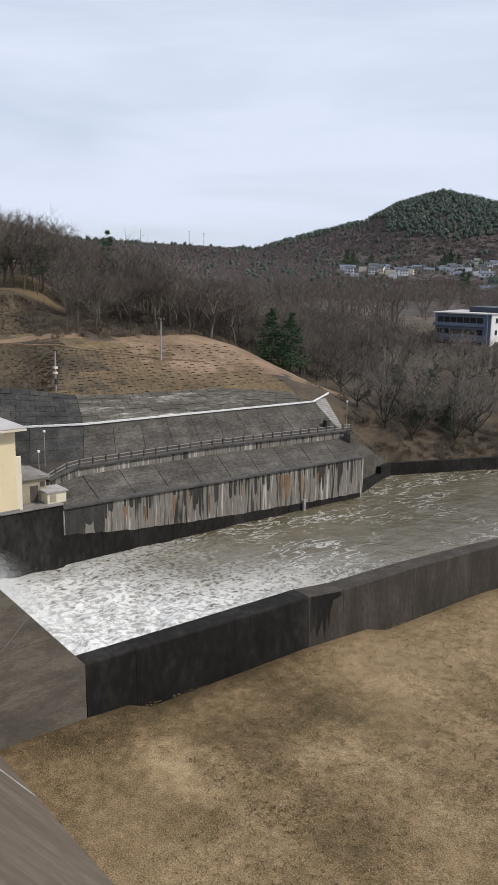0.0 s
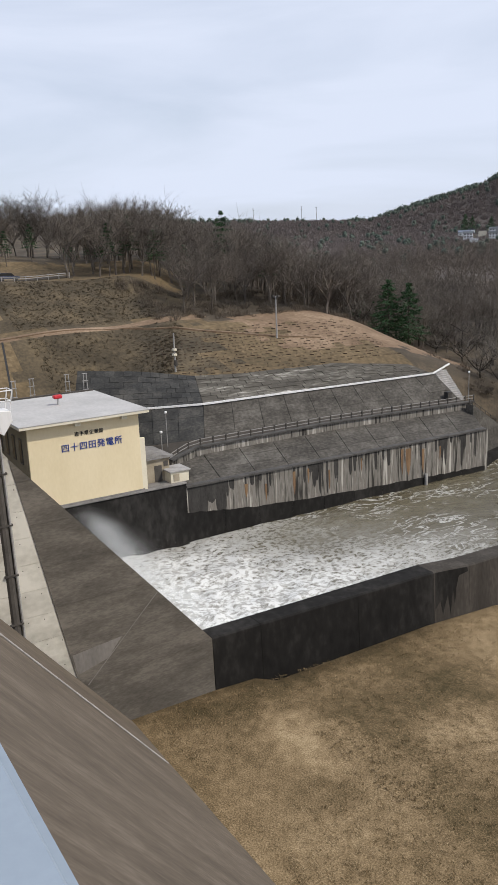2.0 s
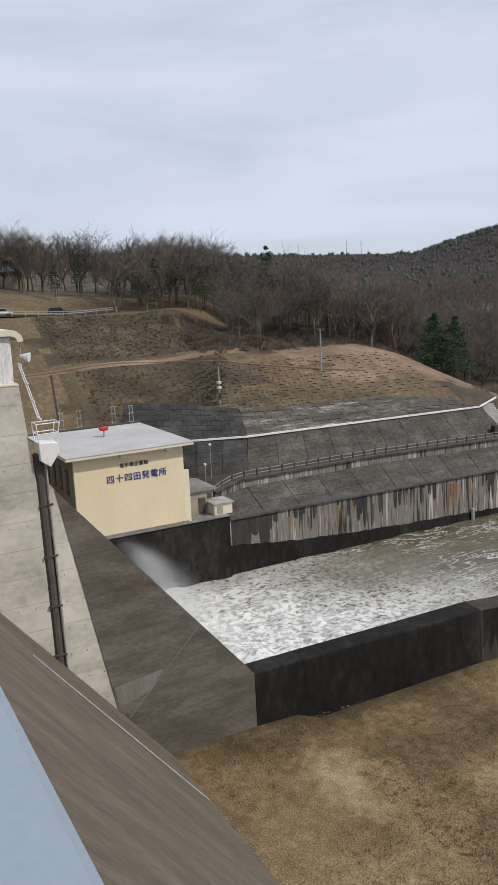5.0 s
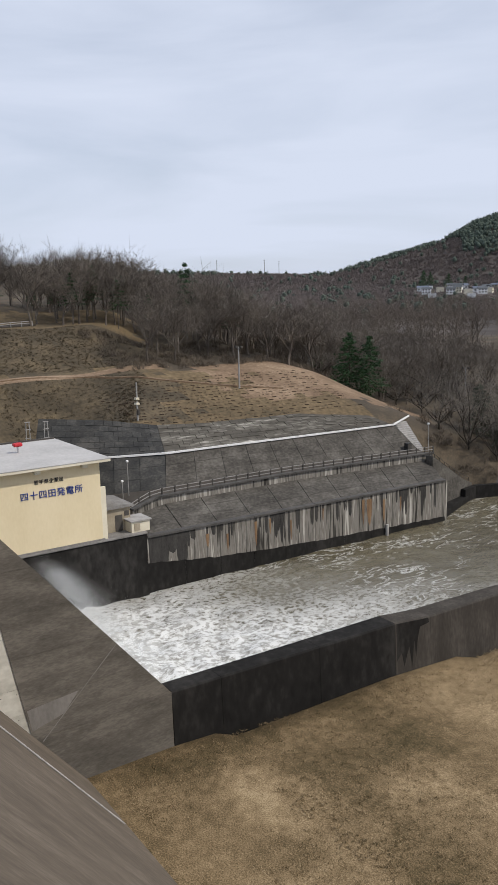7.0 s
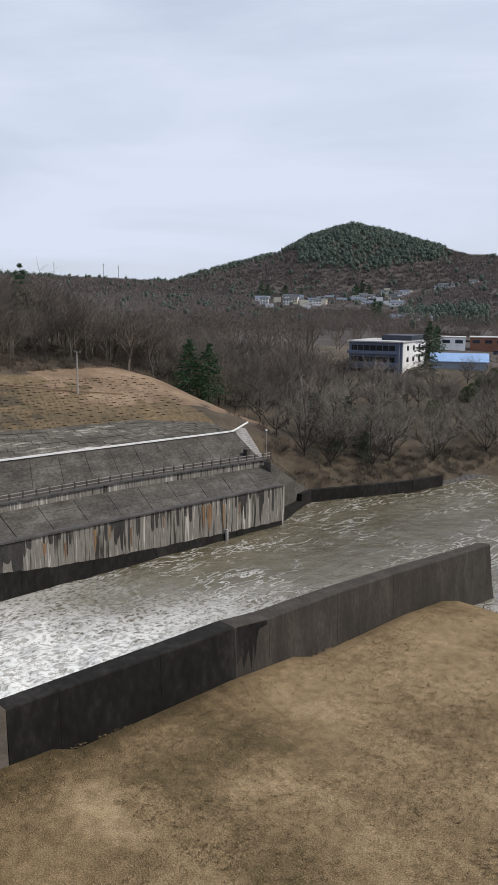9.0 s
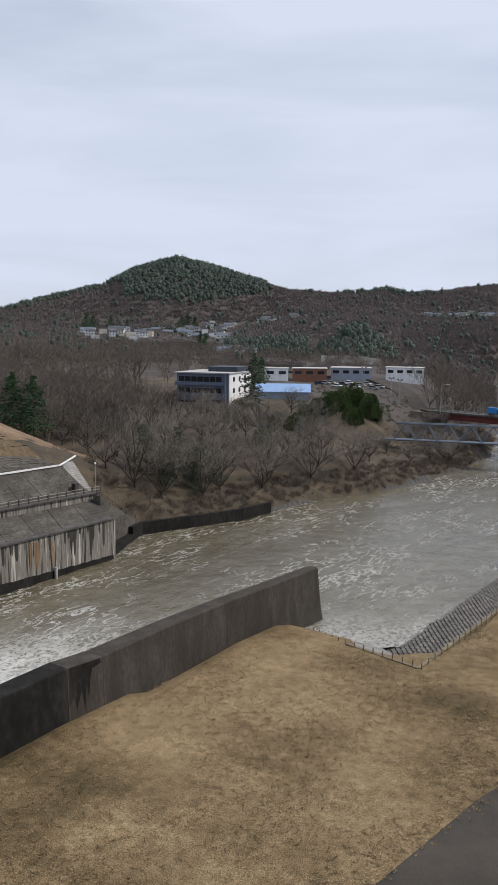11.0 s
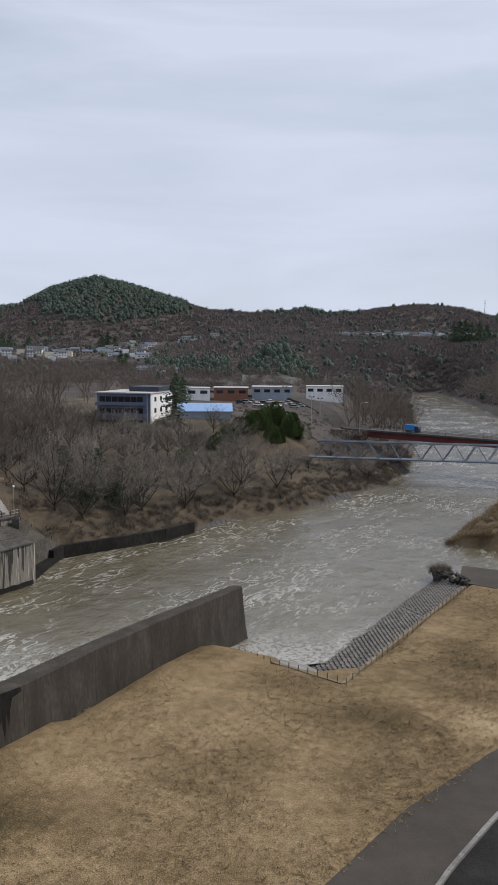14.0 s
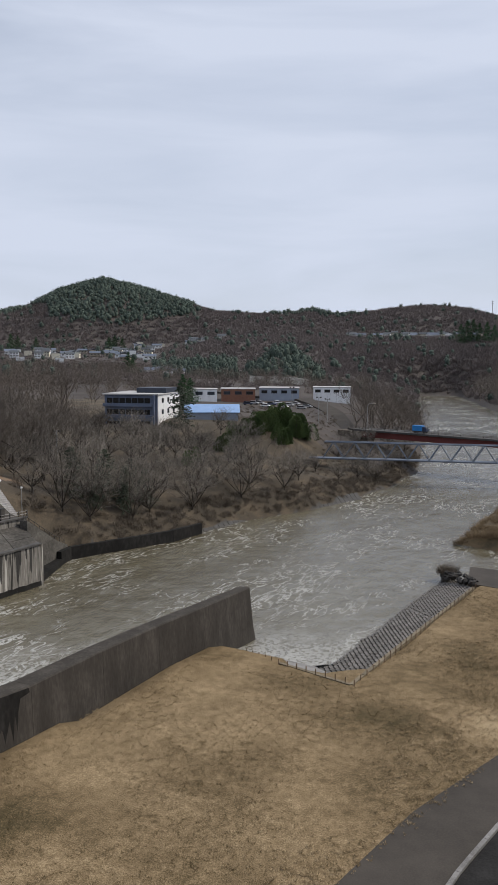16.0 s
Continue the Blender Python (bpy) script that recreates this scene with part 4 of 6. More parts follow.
def revetment():
    w = thing("revetment_slope", label="grey-brown concrete slab revetment in sloping courses", category="embankment", kind="structure")
    slope_pieces("slab", R0, R1, 10, 3, "slope_panel", w)
    slope_pieces("slab", L0[:3], L1[:3], 5, 3, "slope_dark", w, 0.04)
    slope_pieces("slab", L0[2:], L1[2:], 10, 3, "slope_panel", w, 0.04)
    under = thing("revetment_bed", label="dark joint mortar under the revetment slabs", category="embankment", kind="structure")
    for a, b in ((R0, R1), (L0, L1), (L1, L2)):
        lo, hi = densify(a, 24), densify(b, 24)
        v = [p - Vector((0.0, 0, 0.12)) for p in lo + hi]
        part("bed", (v, [(i, i + 1, 26 + i, 25 + i) for i in range(24)]), "slope_dark", under)
    m = thing("masonry_slope", label="old stone masonry slope with white efflorescence", category="embankment", kind="structure")
    slope_pieces("stone", L1[:3], L2[:3], 13, 7, "slope_dark", m, 0.03, 0.25, 0.04, True)
    slope_pieces("stone", L1[2:], L2[2:], 26, 7, "masonry", m, 0.035, 0.25, 0.05, True)
    p = thing("bank_path", label="paved service path along the revetment", category="path", kind="structure")
    inner, outer = densify(L0, 24), densify([(-103, 35, 8.3), (-96.5, 42, 8.7), (-93.8, 47.5, 10.4), (-93.8, 70, 10.6), (-93.8, 99.5, 9.9)], 24)
    v = inner + outer
    part("paving", (v, [(i, i + 1, 26 + i, 25 + i) for i in range(24)]), "asphalt", p)
    bw = thing("bench_wall", label="streaked low wall under the bank path", category="wall", kind="structure")
    edge = densify(BENCH, 12)
    for a, c in zip(edge[:-1], edge[1:]):
        d = (c - a).normalized() * 0.012
        part("wall_block", sweep([a + d, c - d], 0.4, 1.6), "streaked", bw)
    part("coping", sweep([q + Vector((0.12, 0, 0.24)) for q in densify(BENCH, 24)], 0.75, 0.24), "coping_dark", bw)
    line = thing("white_coping", label="white painted concrete gutter edge across the slope", category="coping", kind="structure")
    part("coping", sweep(densify([(-109.5, 36.5, 14.5), (-104.6, 46, 14.75), (-101.3, 54, 14.85), (-100.9, 62, 14.85), (-100.9, 98.5, 14.35)], 30) + [Vector((-102.2, 103.5, 15.3))], 0.2, 0.26), "white", line)
    s = thing("bank_stair", label="pale concrete stair up the revetment end", category="stair", kind="structure")
    for k in range(14):
        f = k / 13
        part("step", boxed((-97.6 - 4.0 * f - 0.45, 99.6, 9.5 + 4.1 * f), (-97.6 - 4.0 * f, 102.4, 10.2 + 4.1 * f)), "concrete_kerb", s)
    # guard rail
    g = thing("guard_rail", label="dark steel guard rail along the bank path", category="railing")
    way_ = densify([(-92.2, 41.8, 8.7), (-93.0, 44.5, 9.75), (-94.0, 48, 10.6), (-94.0, 70, 10.7), (-94.0, 101, 10.0)], 30)
    post = None
    for q in way_:
        if post is None:
            post = part("post", boxed((-0.09, -0.09, -0.2), (0.09, 0.09, 1.12), 0.01), "rail_dark", g)
            post.matrix_basis = Matrix.Translation(q)
        else:
            again(post, g, Matrix.Translation(q))
    for h in (0.55, 1.02):
        part("rail", sweep([q + Vector((0, 0, h)) for q in way_], 0.07, 0.09), "rail_grey", g)
    c = thing("control_cabinet", (-97.2, 98.3, 10.15), "black control cabinet beside the bank stair", "cabinet")
    part("body", boxed((-0.4, -0.5, 0), (0.4, 0.5, 1.35), 0.03), "black_paint", c)
    part("door", boxed((0.4, -0.42, 0.1), (0.43, 0.42, 1.25), 0.01), "rail_dark", c)
    # wing of blocks that closes the end, and the low bank wall downstream
    e = thing("end_apron", label="dark sloping concrete wing closing the revetment end", category="embankment", kind="structure")
    wing = [(-92.4, 98.4, 9.9), (-94.0, 104, 6.9), (-95.4, 109, 4.2), (-96.6, 113.2, 2.5)]
    part("wing_wall", sweep(densify(wing, 8), 1.3, 8.0), "slope_panel", e, "dark sloping wing wall")
    for h in (0.5, 1.0):
        part("rail", sweep([q + Vector((0, 0, h)) for q in densify(wing, 8)], 0.06, 0.07), "rail_dark", e)
    for q in densify(wing, 8):
        part("post", boxed((q.x - 0.05, q.y - 0.05, q.z - 0.2), (q.x + 0.05, q.y + 0.05, q.z + 1.0)), "rail_dark", e)
    part("base", prism([(-88.6, 98.1), (-95.2, 113), (-101, 113), (-101, 98.1)], 2, -3, 1.0), "concrete_wet", e)
    b = thing("bank_wall", label="black mossy low wall along the wooded bank", category="wall", kind="structure")
    pts = [(-94.2, 109.0), (-95.2, 113), (-92.3, 120), (-89.5, 127), (-86.8, 134), (-85.5, 143)]
    for (xa, ya), (xb, yb) in zip(pts[:-1], pts[1:]):
        part("wall_block", sweep([(xa, ya, 2.3), (xb, yb, 2.25)], 0.9, 5), "concrete_wet", b)
    st = thing("bank_paving", label="slanted concrete strip paving on the river bank", category="embankment", kind="structure")
    slope_pieces("slab", [(-85.6, 141, -0.2), (-83.0, 163, -0.2), (-75.0, 181, -0.2), (-70, 200, -0.2)], [(-88.6, 143, 1.35), (-85.8, 166, 1.35), (-77.6, 184, 1.35), (-72.8, 203, 1.35)], 34, 1, "coping_dark", st, 0.22)


M["rail_grey"] = material("rail_grey", [grey(0.35, 0.20, 0.05), grey(0.65, 0.30, 0.05)], 0.8, 0.7, bump=0.1)
revetment()


# ---------------------------------------------------------------- power station
def lettering(text, size, place, mat, parent, name, depth=0.06):
    """Raised letters on a wall that looks along x."""
    cu = bpy.data.curves.new(name, "FONT")
    cu.body, cu.size, cu.extrude, cu.space_character = text, size, depth, 1.12
    tmp = bpy.data.objects.new(name, cu)
    scene.collection.objects.link(tmp)
    bpy.context.view_layer.update()
    me = bpy.data.meshes.new_from_object(tmp.evaluated_get(bpy.context.evaluated_depsgraph_get()))
    bpy.data.objects.remove(tmp)
    me.materials.clear()
    me.materials.append(M[mat])
    ob = new(name, me)
    ob.parent = parent
    ob.matrix_basis = pose(*place, 90, 0, 90)
    return ob


def power_station():
    h = thing("power_station", (0, 0, 8.05), "cream rendered power station with a flat grey roof", "building")
    part("wall", boxed((-103.8, 24.3, 0), (-87.72, 37.8, 9.75), 0.03), "cream", h)
    # the wall facing the dam carries its shade as a darker cream
    part("side_wall", boxed((-103.7, 24.22, 0), (-87.9, 24.32, 9.7)), "cream_dark", h, "cream side wall with its shade put into the colour")
    part("base_course", boxed((-103.9, 24.1, 0), (-87.55, 38.0, 0.25), 0.03), "coping", h)
    part("eave_slab", boxed((-104.6, 23.2, 9.76), (-86.55, 38.75, 10.06), 0.03), "fascia", h)
    part("roof", boxed((-104.65, 23.15, 10.07), (-86.5, 38.8, 10.2), 0.03), "roof_sheet", h)
    part("gutter", boxed((-104.7, 38.8, 9.85), (-86.5, 38.95, 10.1), 0.02), "rail_dark", h)
    for y in (30.0, 35.7, ):
        part("eaves_lamp", boxed((-87.6, y - 0.35, 9.3), (-86.9, y + 0.35, 9.75), 0.04), "fascia", h, "small cream floodlight box under the eaves")
    for x in (-90.2, -93.0, -95.8, -98.6):
        w = part("window", boxed((x - 0.55, 24.14, 5.2), (x + 0.55, 24.24, 8.2)), "fascia_dark", h)
        part("pane", boxed((x - 0.42, 24.12, 5.35), (x + 0.42, 24.15, 8.05)), "glass", w)
    part("pilaster", boxed((-88.3, 37.8, 0), (-87.9, 38.5, 6.5), 0.02), "fascia", h)
    rail = part("roof_upstand", boxed((-104.5, 23.3, 10.2), (-104.2, 38.6, 10.4)), "rail_dark", h)
    lettering("四十四田発電所", 1.02, (-87.70, 28.05, 6.42), "blue_paint", h, "name_sign")
    lettering("岩手県企業局", 0.56, (-87.70, 29.75, 8.05), "black_paint", h, "owner_sign")
    v = thing("roof_beacon", (-97, 31.2, 18.25), "red roof beacon on a short mast", "beacon")
    bm = bmesh.new()
    rod(bm, (0, 0, 0), (0, 0, 0.9), 0.12, sides=8)
    part("mast", bm, "steel", v)
    part("lamp", boxed((-0.4, -0.55, 0.8), (0.4, 0.55, 1.25), 0.12), "red_paint", v)
    # sheds beside it
    s = thing("gate_shed", (-91.5, 41.0, 8.1), "grey-roofed pump shed beside the power station", "shed")
    part("wall", boxed((-3.8, -1.9, 0), (1.6, 1.5, 3.1), 0.02), "shed_wall", s)
    part("roof", prism([(-2.3, 3.0), (-2.3, 3.15), (0, 3.5), (2.0, 3.2), (2.0, 3.05)], 0, -4.2, 2.0), "coping", s)
    w = part("door", boxed((1.6, -0.6, 0.05), (1.64, 0.4, 2.1)), "fascia_dark", s)
    part("vent", boxed((1.6, 0.7, 1.9), (1.66, 1.3, 2.5)), "fascia_dark", s)
    k = thing("valve_box", (-89.3, 43.0, 8.1), "low cream valve house with a pale flat lid", "shed")
    part("wall", boxed((-1.5, -1.25, 0), (1.2, 1.25, 1.35), 0.02), "fascia", k)
    part("roof", boxed((-1.7, -1.45, 1.36), (1.4, 1.45, 1.55), 0.03), "concrete_kerb", k)
    part("hatch", boxed((1.2, -0.9, 0.2), (1.25, -0.1, 1.1)), "shed_wall", k)


M["fascia_dark"] = material("fascia_dark", [grey(0.3, 0.05, 0.1), grey(0.7, 0.09, 0.1)], 1.0, 0.7, bump=0.05)
M["shed_wall"] = material("shed_wall", [(0.32, 0.26, 0.22, 0.16), (0.66, 0.38, 0.33, 0.25)], 1.5, 0.85)
power_station()


# ---------------------------------------------------------------- lawn edge, road, river blocks
def lawn_edge():
    r = thing("service_road", label="worn grey asphalt service road beside the lawn", category="road", kind="structure")
    left = [(-21.5, 30), (-18.6, 42), (-17.4, 48), (-15.6, 57.5), (-11.3, 70.5), (-5, 84), (6, 100)]
    v = [(x, y, 2.12) for x, y in densify2(left, 30)] + [(x, y, 2.12) for x, y in densify2([(-13, 30), (-11.9, 45), (-11.0, 52), (-9.3, 60.5), (-4.5, 72), (3, 84), (14, 98)], 30)]
    part("paving", (v, [(i, i + 1, 32 + i, 31 + i) for i in range(30)]), "asphalt", r)
    kerb = [(x, y, 2.3) for x, y in densify2([(-12.6, 30), (-11.7, 45), (-10.8, 52), (-9.1, 60.5), (-4.3, 72), (3.2, 84)], 24)]
    k = thing("road_kerb", label="pale concrete kerb along the service road", category="kerb", kind="structure")
    for a, b in zip(kerb[:-1], kerb[1:]):
        a, b = Vector(a), Vector(b)
        d = (b - a).normalized() * 0.02
        part("kerb_stone", sweep([a + d, b - d], 0.32, 0.5), "coping", k)
    dk = thing("car_park", label="dark asphalt apron past the kerb", category="paving", kind="structure")
    v = [(x + 0.22, y, 2.14) for x, y, z in kerb] + [(30, y, 2.14) for x, y, z in kerb]
    part("paving", (v, [(i, i + 1, 26 + i, 25 + i) for i in range(24)]), "asphalt_new", dk)
    # concrete block apron down to the river
    b = thing("block_apron", label="dark concrete block apron sloping into the river", category="embankment", kind="structure")
    lo, hi = [(-35.9, 86.0, -0.45), (-34.6, 104, -0.35), (-32.4, 136, -0.2)], [(-28.5, 78.3, 2.0), (-27.5, 92, 2.0), (-25.1, 122, 2.0)]
    da, db = densify(lo, 50), densify(hi, 50)
    slope_pieces("block", da[:31], db[:31], 30, 10, "block_dark", b, 0.15, 0.35, 0.05, True)
    slope_pieces("far_blocks", da[30:], db[30:], 20, 10, "block_dark", b, 0.15, 0.35, 0.05, True, True)
    bed = densify(lo, 12) + densify(hi, 12)
    part("bed", ([p - Vector((0, 0, 0.2)) for p in bed], [(i, i + 1, 14 + i, 13 + i) for i in range(12)]), "asphalt_new", b)
    e = thing("lawn_coping", label="pale concrete edging round the lawn's river corner", category="coping", kind="structure")
    for p in (hi, [(-44.6, 84.2, 1.0), (-38.5, 81.0, 1.75), (-28.5, 78.3, 2.0)]):
        pts = densify(p, 14)
        for a, c in zip(pts[:-1], pts[1:]):
            d = (c - a).normalized() * 0.03
            part("edging", sweep([a + d + Vector((0.25, -0.2, 0.14)), c - d + Vector((0.25, -0.2, 0.14))], 0.45, 0.5), "edging", e)
    toe = [(-43.8, 86.4, 0.15), (-35.7, 86.3, -0.1)]
    slope_pieces("slab", toe, [(-44.2, 84.3, 1.0), (-28.7, 78.5, 1.95)], 6, 1, "coping", e, 0.03)
    f = thing("post_fence", label="low line of stakes along the lawn's edge", category="fence")
    post = None
    for q in densify(hi, 26) + densify([(-44.0, 83.6, 1.0), (-38.5, 80.6, 1.75), (-29.6, 78.6, 2.0)], 12):
        m = Matrix.Translation(q + Vector((0.65, -0.3, 0)))
        if post is None:
            post = part("stake", boxed((-0.05, -0.05, -0.3), (0.05, 0.05, 0.75), 0.01), "stake", f)
            post.matrix_basis = m
        else:
            again(post, f, m)
    rp = thing("rubble_heap", label="heap of dark broken stones at the apron's end", category="rubble")
    rng = random.Random(5)
    for k in range(90):
        u, w2 = rng.random(), rng.random()
        p = Vector((-32.0 + 7.0 * u + rng.uniform(-0.4, 0.4), 131.0 - 7.2 * u + rng.uniform(-1.1, 1.1), 0.3 + 1.8 * u + 1.3 * w2 * (1.2 - 0.7 * u)))
        bm = bmesh.new()
        bmesh.ops.create_icosphere(bm, subdivisions=1, radius=rng.uniform(0.25, 0.6))
        for v in bm.verts:
            v.co = Vector((v.co.x * rng.uniform(0.45, 1.4), v.co.y * rng.uniform(0.45, 1.4), v.co.z * rng.uniform(0.3, 1.1))) + p
        part("stone", bm, "rock", rp)
    a = thing("concrete_apron", label="flat pale concrete apron beside the river", category="paving", kind="structure")
    part("slab", prism([(-26, 123.6), (-15, 122), (10, 122), (10, 134), (-28, 134)], 2, 0.3, 2.16), "asphalt", a)


def densify2(line, n):
    return [(p.x, p.y) for p in densify([(x, y, 0) for x, y in line], n)]


M["edging"] = material("edging", [(0.3, 0.11, 0.088, 0.055), (0.7, 0.24, 0.20, 0.14)], 1.0, 0.9, vary=0.15)
M["stake"] = material("stake", [(0.3, 0.12, 0.08, 0.05), (0.7, 0.28, 0.2, 0.14)], 0.6, 0.9, vary=0.2)
M["rock"] = material("rock", [grey(0.3, 0.02, 0.1), grey(0.7, 0.07, 0.1)], 0.8, 0.9, vary=0.3)
lawn_edge()

# ---------------------------------------------------------------- vegetation
def seg(V, F, a, b, ra, rb, sides=3):
    a, b = Vector(a), Vector(b)
    d = (b - a)
    if d.length < 1e-6:
        return
    d.normalize()
    u = d.orthogonal().normalized()
    w = d.cross(u)
    n = len(V)
    for c, q in ((a, ra), (b, rb)):
        for i in range(sides):
            k = 2 * math.pi * i / sides
            V.append(c + (u * math.cos(k) + w * math.sin(k)) * q)
    for i in range(sides):
        j = (i + 1) % sides
        F.append((n + i, n + j, n + sides + j, n + sides + i))


def bare_tree_arrays(seed, h, spread, fork, limbs=5, subs=5, twigs=6, ends=4, thick=0.020):
    """A leafless tree: trunk, limbs, branches, twigs. Returns trunk and crown."""
    rng = random.Random(seed)
    tv, tf, cv, cf = [], [], [], []
    r0 = h * thick
    p, d = Vector((0, 0, -0.3)), Vector((rng.uniform(-0.08, 0.08), rng.uniform(-0.08, 0.08), 1)).normalized()
    stem = [p]
    for k in range(4):
        p = p + d * (h * fork / 4)
        d = (d + Vector((rng.uniform(-0.1, 0.1), rng.uniform(-0.1, 0.1), 0))).normalized()
        stem.append(p)
    for k in range(4):
        seg(tv, tf, stem[k], stem[k + 1], r0 * (1 - 0.12 * k), r0 * (1 - 0.12 * (k + 1)), 6)

    def branch(p, d, length, r, level):
        if level == 3:
            d = (d + Vector((rng.uniform(-1, 1), rng.uniform(-1, 1), rng.uniform(-0.3, 0.9))) * 0.3).normalized()
            u = d.orthogonal().normalized() * r * 1.5
            w = d.cross(u)
            tip = p + d * length
            for e in (u, w):
                n = len(cv)
                cv.extend((p - e, p + e, tip + e * 0.2, tip - e * 0.2))
                cf.append((n, n + 1, n + 2, n + 3))
            return
        steps = 3 if level < 2 else 2
        pts = [p]
        for s in range(steps):
            bend = Vector((rng.uniform(-1, 1), rng.uniform(-1, 1), rng.uniform(-0.4, 0.9))) * 0.28
            d = (d + bend).normalized()
            p = p + d * length / steps
            pts.append(p)
        for s in range(steps):
            f0, f1 = 1 - s / steps * 0.65, 1 - (s + 1) / steps * 0.65
            seg(tv if level < 2 else cv, tf if level < 2 else cf, pts[s], pts[s + 1], r * f0, r * f1, 4 if level == 0 else 3)
        if level == 3:
            return
        count = (subs, twigs, ends)[level]
        for k in range(count):
            f = rng.uniform(0.3, 1.0) if level < 2 else rng.uniform(0.15, 1.0)
            i = min(int(f * steps), steps - 1)
            q = pts[i].lerp(pts[i + 1], f * steps - i)
            side = Vector((rng.uniform(-1, 1), rng.uniform(-1, 1), rng.uniform(-0.35, 0.8)))
            nd = (d * 0.55 + side.normalized() * 0.85).normalized()
            branch(q, nd, length * rng.uniform(0.48, 0.76), r * 0.47, level + 1)

    for k in range(limbs):
        f = rng.uniform(0.55, 1.0)
        q = stem[0].lerp(stem[-1], f) if k else stem[-1]
        a = 2 * math.pi * k / limbs + rng.uniform(-0.5, 0.5)
        nd = Vector((math.cos(a) * spread, math.sin(a) * spread, rng.uniform(0.55, 1.1))) if k else Vector((0.1, 0, 1))
        branch(q, nd.normalized(), h * (1 - fork) * rng.uniform(0.58, 0.82), r0 * 0.55, 0)
    return (tv, tf), (cv, cf)


def conifer_arrays(seed, h, width, low=0.12, layers=15, gap=0.0):
    """A conifer: whorls of drooping boughs, each set with tufts of needles."""
    rng = random.Random(seed)
    tv, tf, cv, cf = [], [], [], []
    for k in range(5):
        seg(tv, tf, (0, 0, -0.3 + h * k / 5), (0, 0, -0.3 + h * (k + 1) / 5), h * 0.014 * (1 - k / 5.3), h * 0.014 * (1 - (k + 1) / 5.3), 6)
    for n in range(layers):
        f = n / (layers - 1)
        z = h * (low + (1 - low) * f)
        reach = width * (1 - f) ** 0.6 * rng.uniform(0.75, 1.1) + 0.25
        for k in range(9):
            if rng.random() < gap:
                continue
            a = rng.uniform(0, 6.283)
            l = reach * rng.uniform(0.65, 1.1)
            tip = Vector((math.cos(a) * l, math.sin(a) * l, z - l * 0.18 + rng.uniform(-0.3, 0.3)))
            seg(cv, cf, (0, 0, z), tip, 0.05, 0.02)
            for s in range(15):
                c = Vector((0, 0, z)).lerp(tip, rng.uniform(0.25, 1.05)) + Vector((rng.uniform(-0.35, 0.35), rng.uniform(-0.35, 0.35), rng.uniform(-0.25, 0.25)))
                m = len(cv)
                size = rng.uniform(0.2, 0.46)
                for q in range(4):
                    cv.append(c + Vector((rng.uniform(-1, 1), rng.uniform(-1, 1), rng.uniform(-0.7, 0.5))) * size)
                cf.append((m, m + 1, m + 2))
                cf.append((m, m + 2, m + 3))
    return (tv, tf), (cv, cf)


def planted(name, arrays, mats, label, category, group):
    t = tagged(new(name), label, category, group)
    part("trunk", arrays[0], mats[0], t)
    part("crown", arrays[1], mats[1], t)
    return t


def on_land(x, y, sink=0.15):
    return (x, y, float(land(x, y)) - sink)


rng = random.Random(11)
wood_kinds = [planted("bare_tree", bare_tree_arrays(20 + k, 14.0, 0.55, 0.36, 6, 5, 6, 5), ("bark", "twig"), "tall leafless grey-brown tree in the hillside wood", "tree", "bare trees of the wood") for k in range(5)]
bank_kinds = [planted("bare_tree", bare_tree_arrays(40 + k, 7.5, 1.15, 0.24, 6, 5, 5, 4, 0.026), ("bark_dark", "twig_bank"), "low spreading leafless cherry tree on the river bank", "tree", "cherry trees on the bank") for k in range(4)]
tall_kinds = [planted("bare_tree", bare_tree_arrays(50 + k, 10.5, 0.85, 0.12, 6, 5, 5, 4, 0.018), ("bark_dark", "twig_bank"), "tall many-stemmed leafless tree on the river bank", "tree", "tall bank trees") for k in range(3)]
M_USED = set()


def spots(count, inside, box_, apart, seed):
    """Scattered places that keep apart."""
    r, out = random.Random(seed), []
    for _ in range(count * 14):
        x, y = r.uniform(*box_[0]), r.uniform(*box_[1])
        if inside(x, y) and all((x - a) ** 2 + (y - b) ** 2 > apart ** 2 for a, b in out):
            out.append((x, y))
            if len(out) >= count:
                break
    return out


def hill_wood(x, y):
    edge = -137.0 if y < 95 else -137 + (y - 95) * 0.25
    if y + 0.6 * (x + 107) < 50:
        edge = -189 - 0.1 * abs(y - 30) if y < -0.35 * x else -163
    return x < edge and y < 175 and (x + 131) ** 2 + (y - 117) ** 2 > 80


def place(kinds, pts, lo, hi, seed):
    r = random.Random(seed)
    used = set()
    for x, y in pts:
        k = r.choice(kinds)
        m = pose(*on_land(x, y), r.uniform(-3, 3), r.uniform(-3, 3), r.uniform(0, 360))
        s = r.uniform(lo, hi)
        c = k if k not in used and k.name not in M_USED else None
        if c is None:
            c = copy_thing(k, m)
        else:
            used.add(k)
            M_USED.add(k.name)
        c.matrix_basis = m @ Matrix.Diagonal((s * r.uniform(0.85, 1.15), s * r.uniform(0.85, 1.15), s, 1))


front = spots(270, hill_wood, ((-212, -134), (-5, 175)), 4.1, 1)
place(wood_kinds, front, 0.70, 1.04, 2)


def bank_wood(x, y):
    d = float(np.interp(y, LEFT_Y, LEFT_X)) - x
    return 7 < d < 62 and y > 113 and not (y > 190 and d < 46) and (x + 124) ** 2 + (y - 114) ** 2 > 170 and not (185 < y < 225 and d > 55)


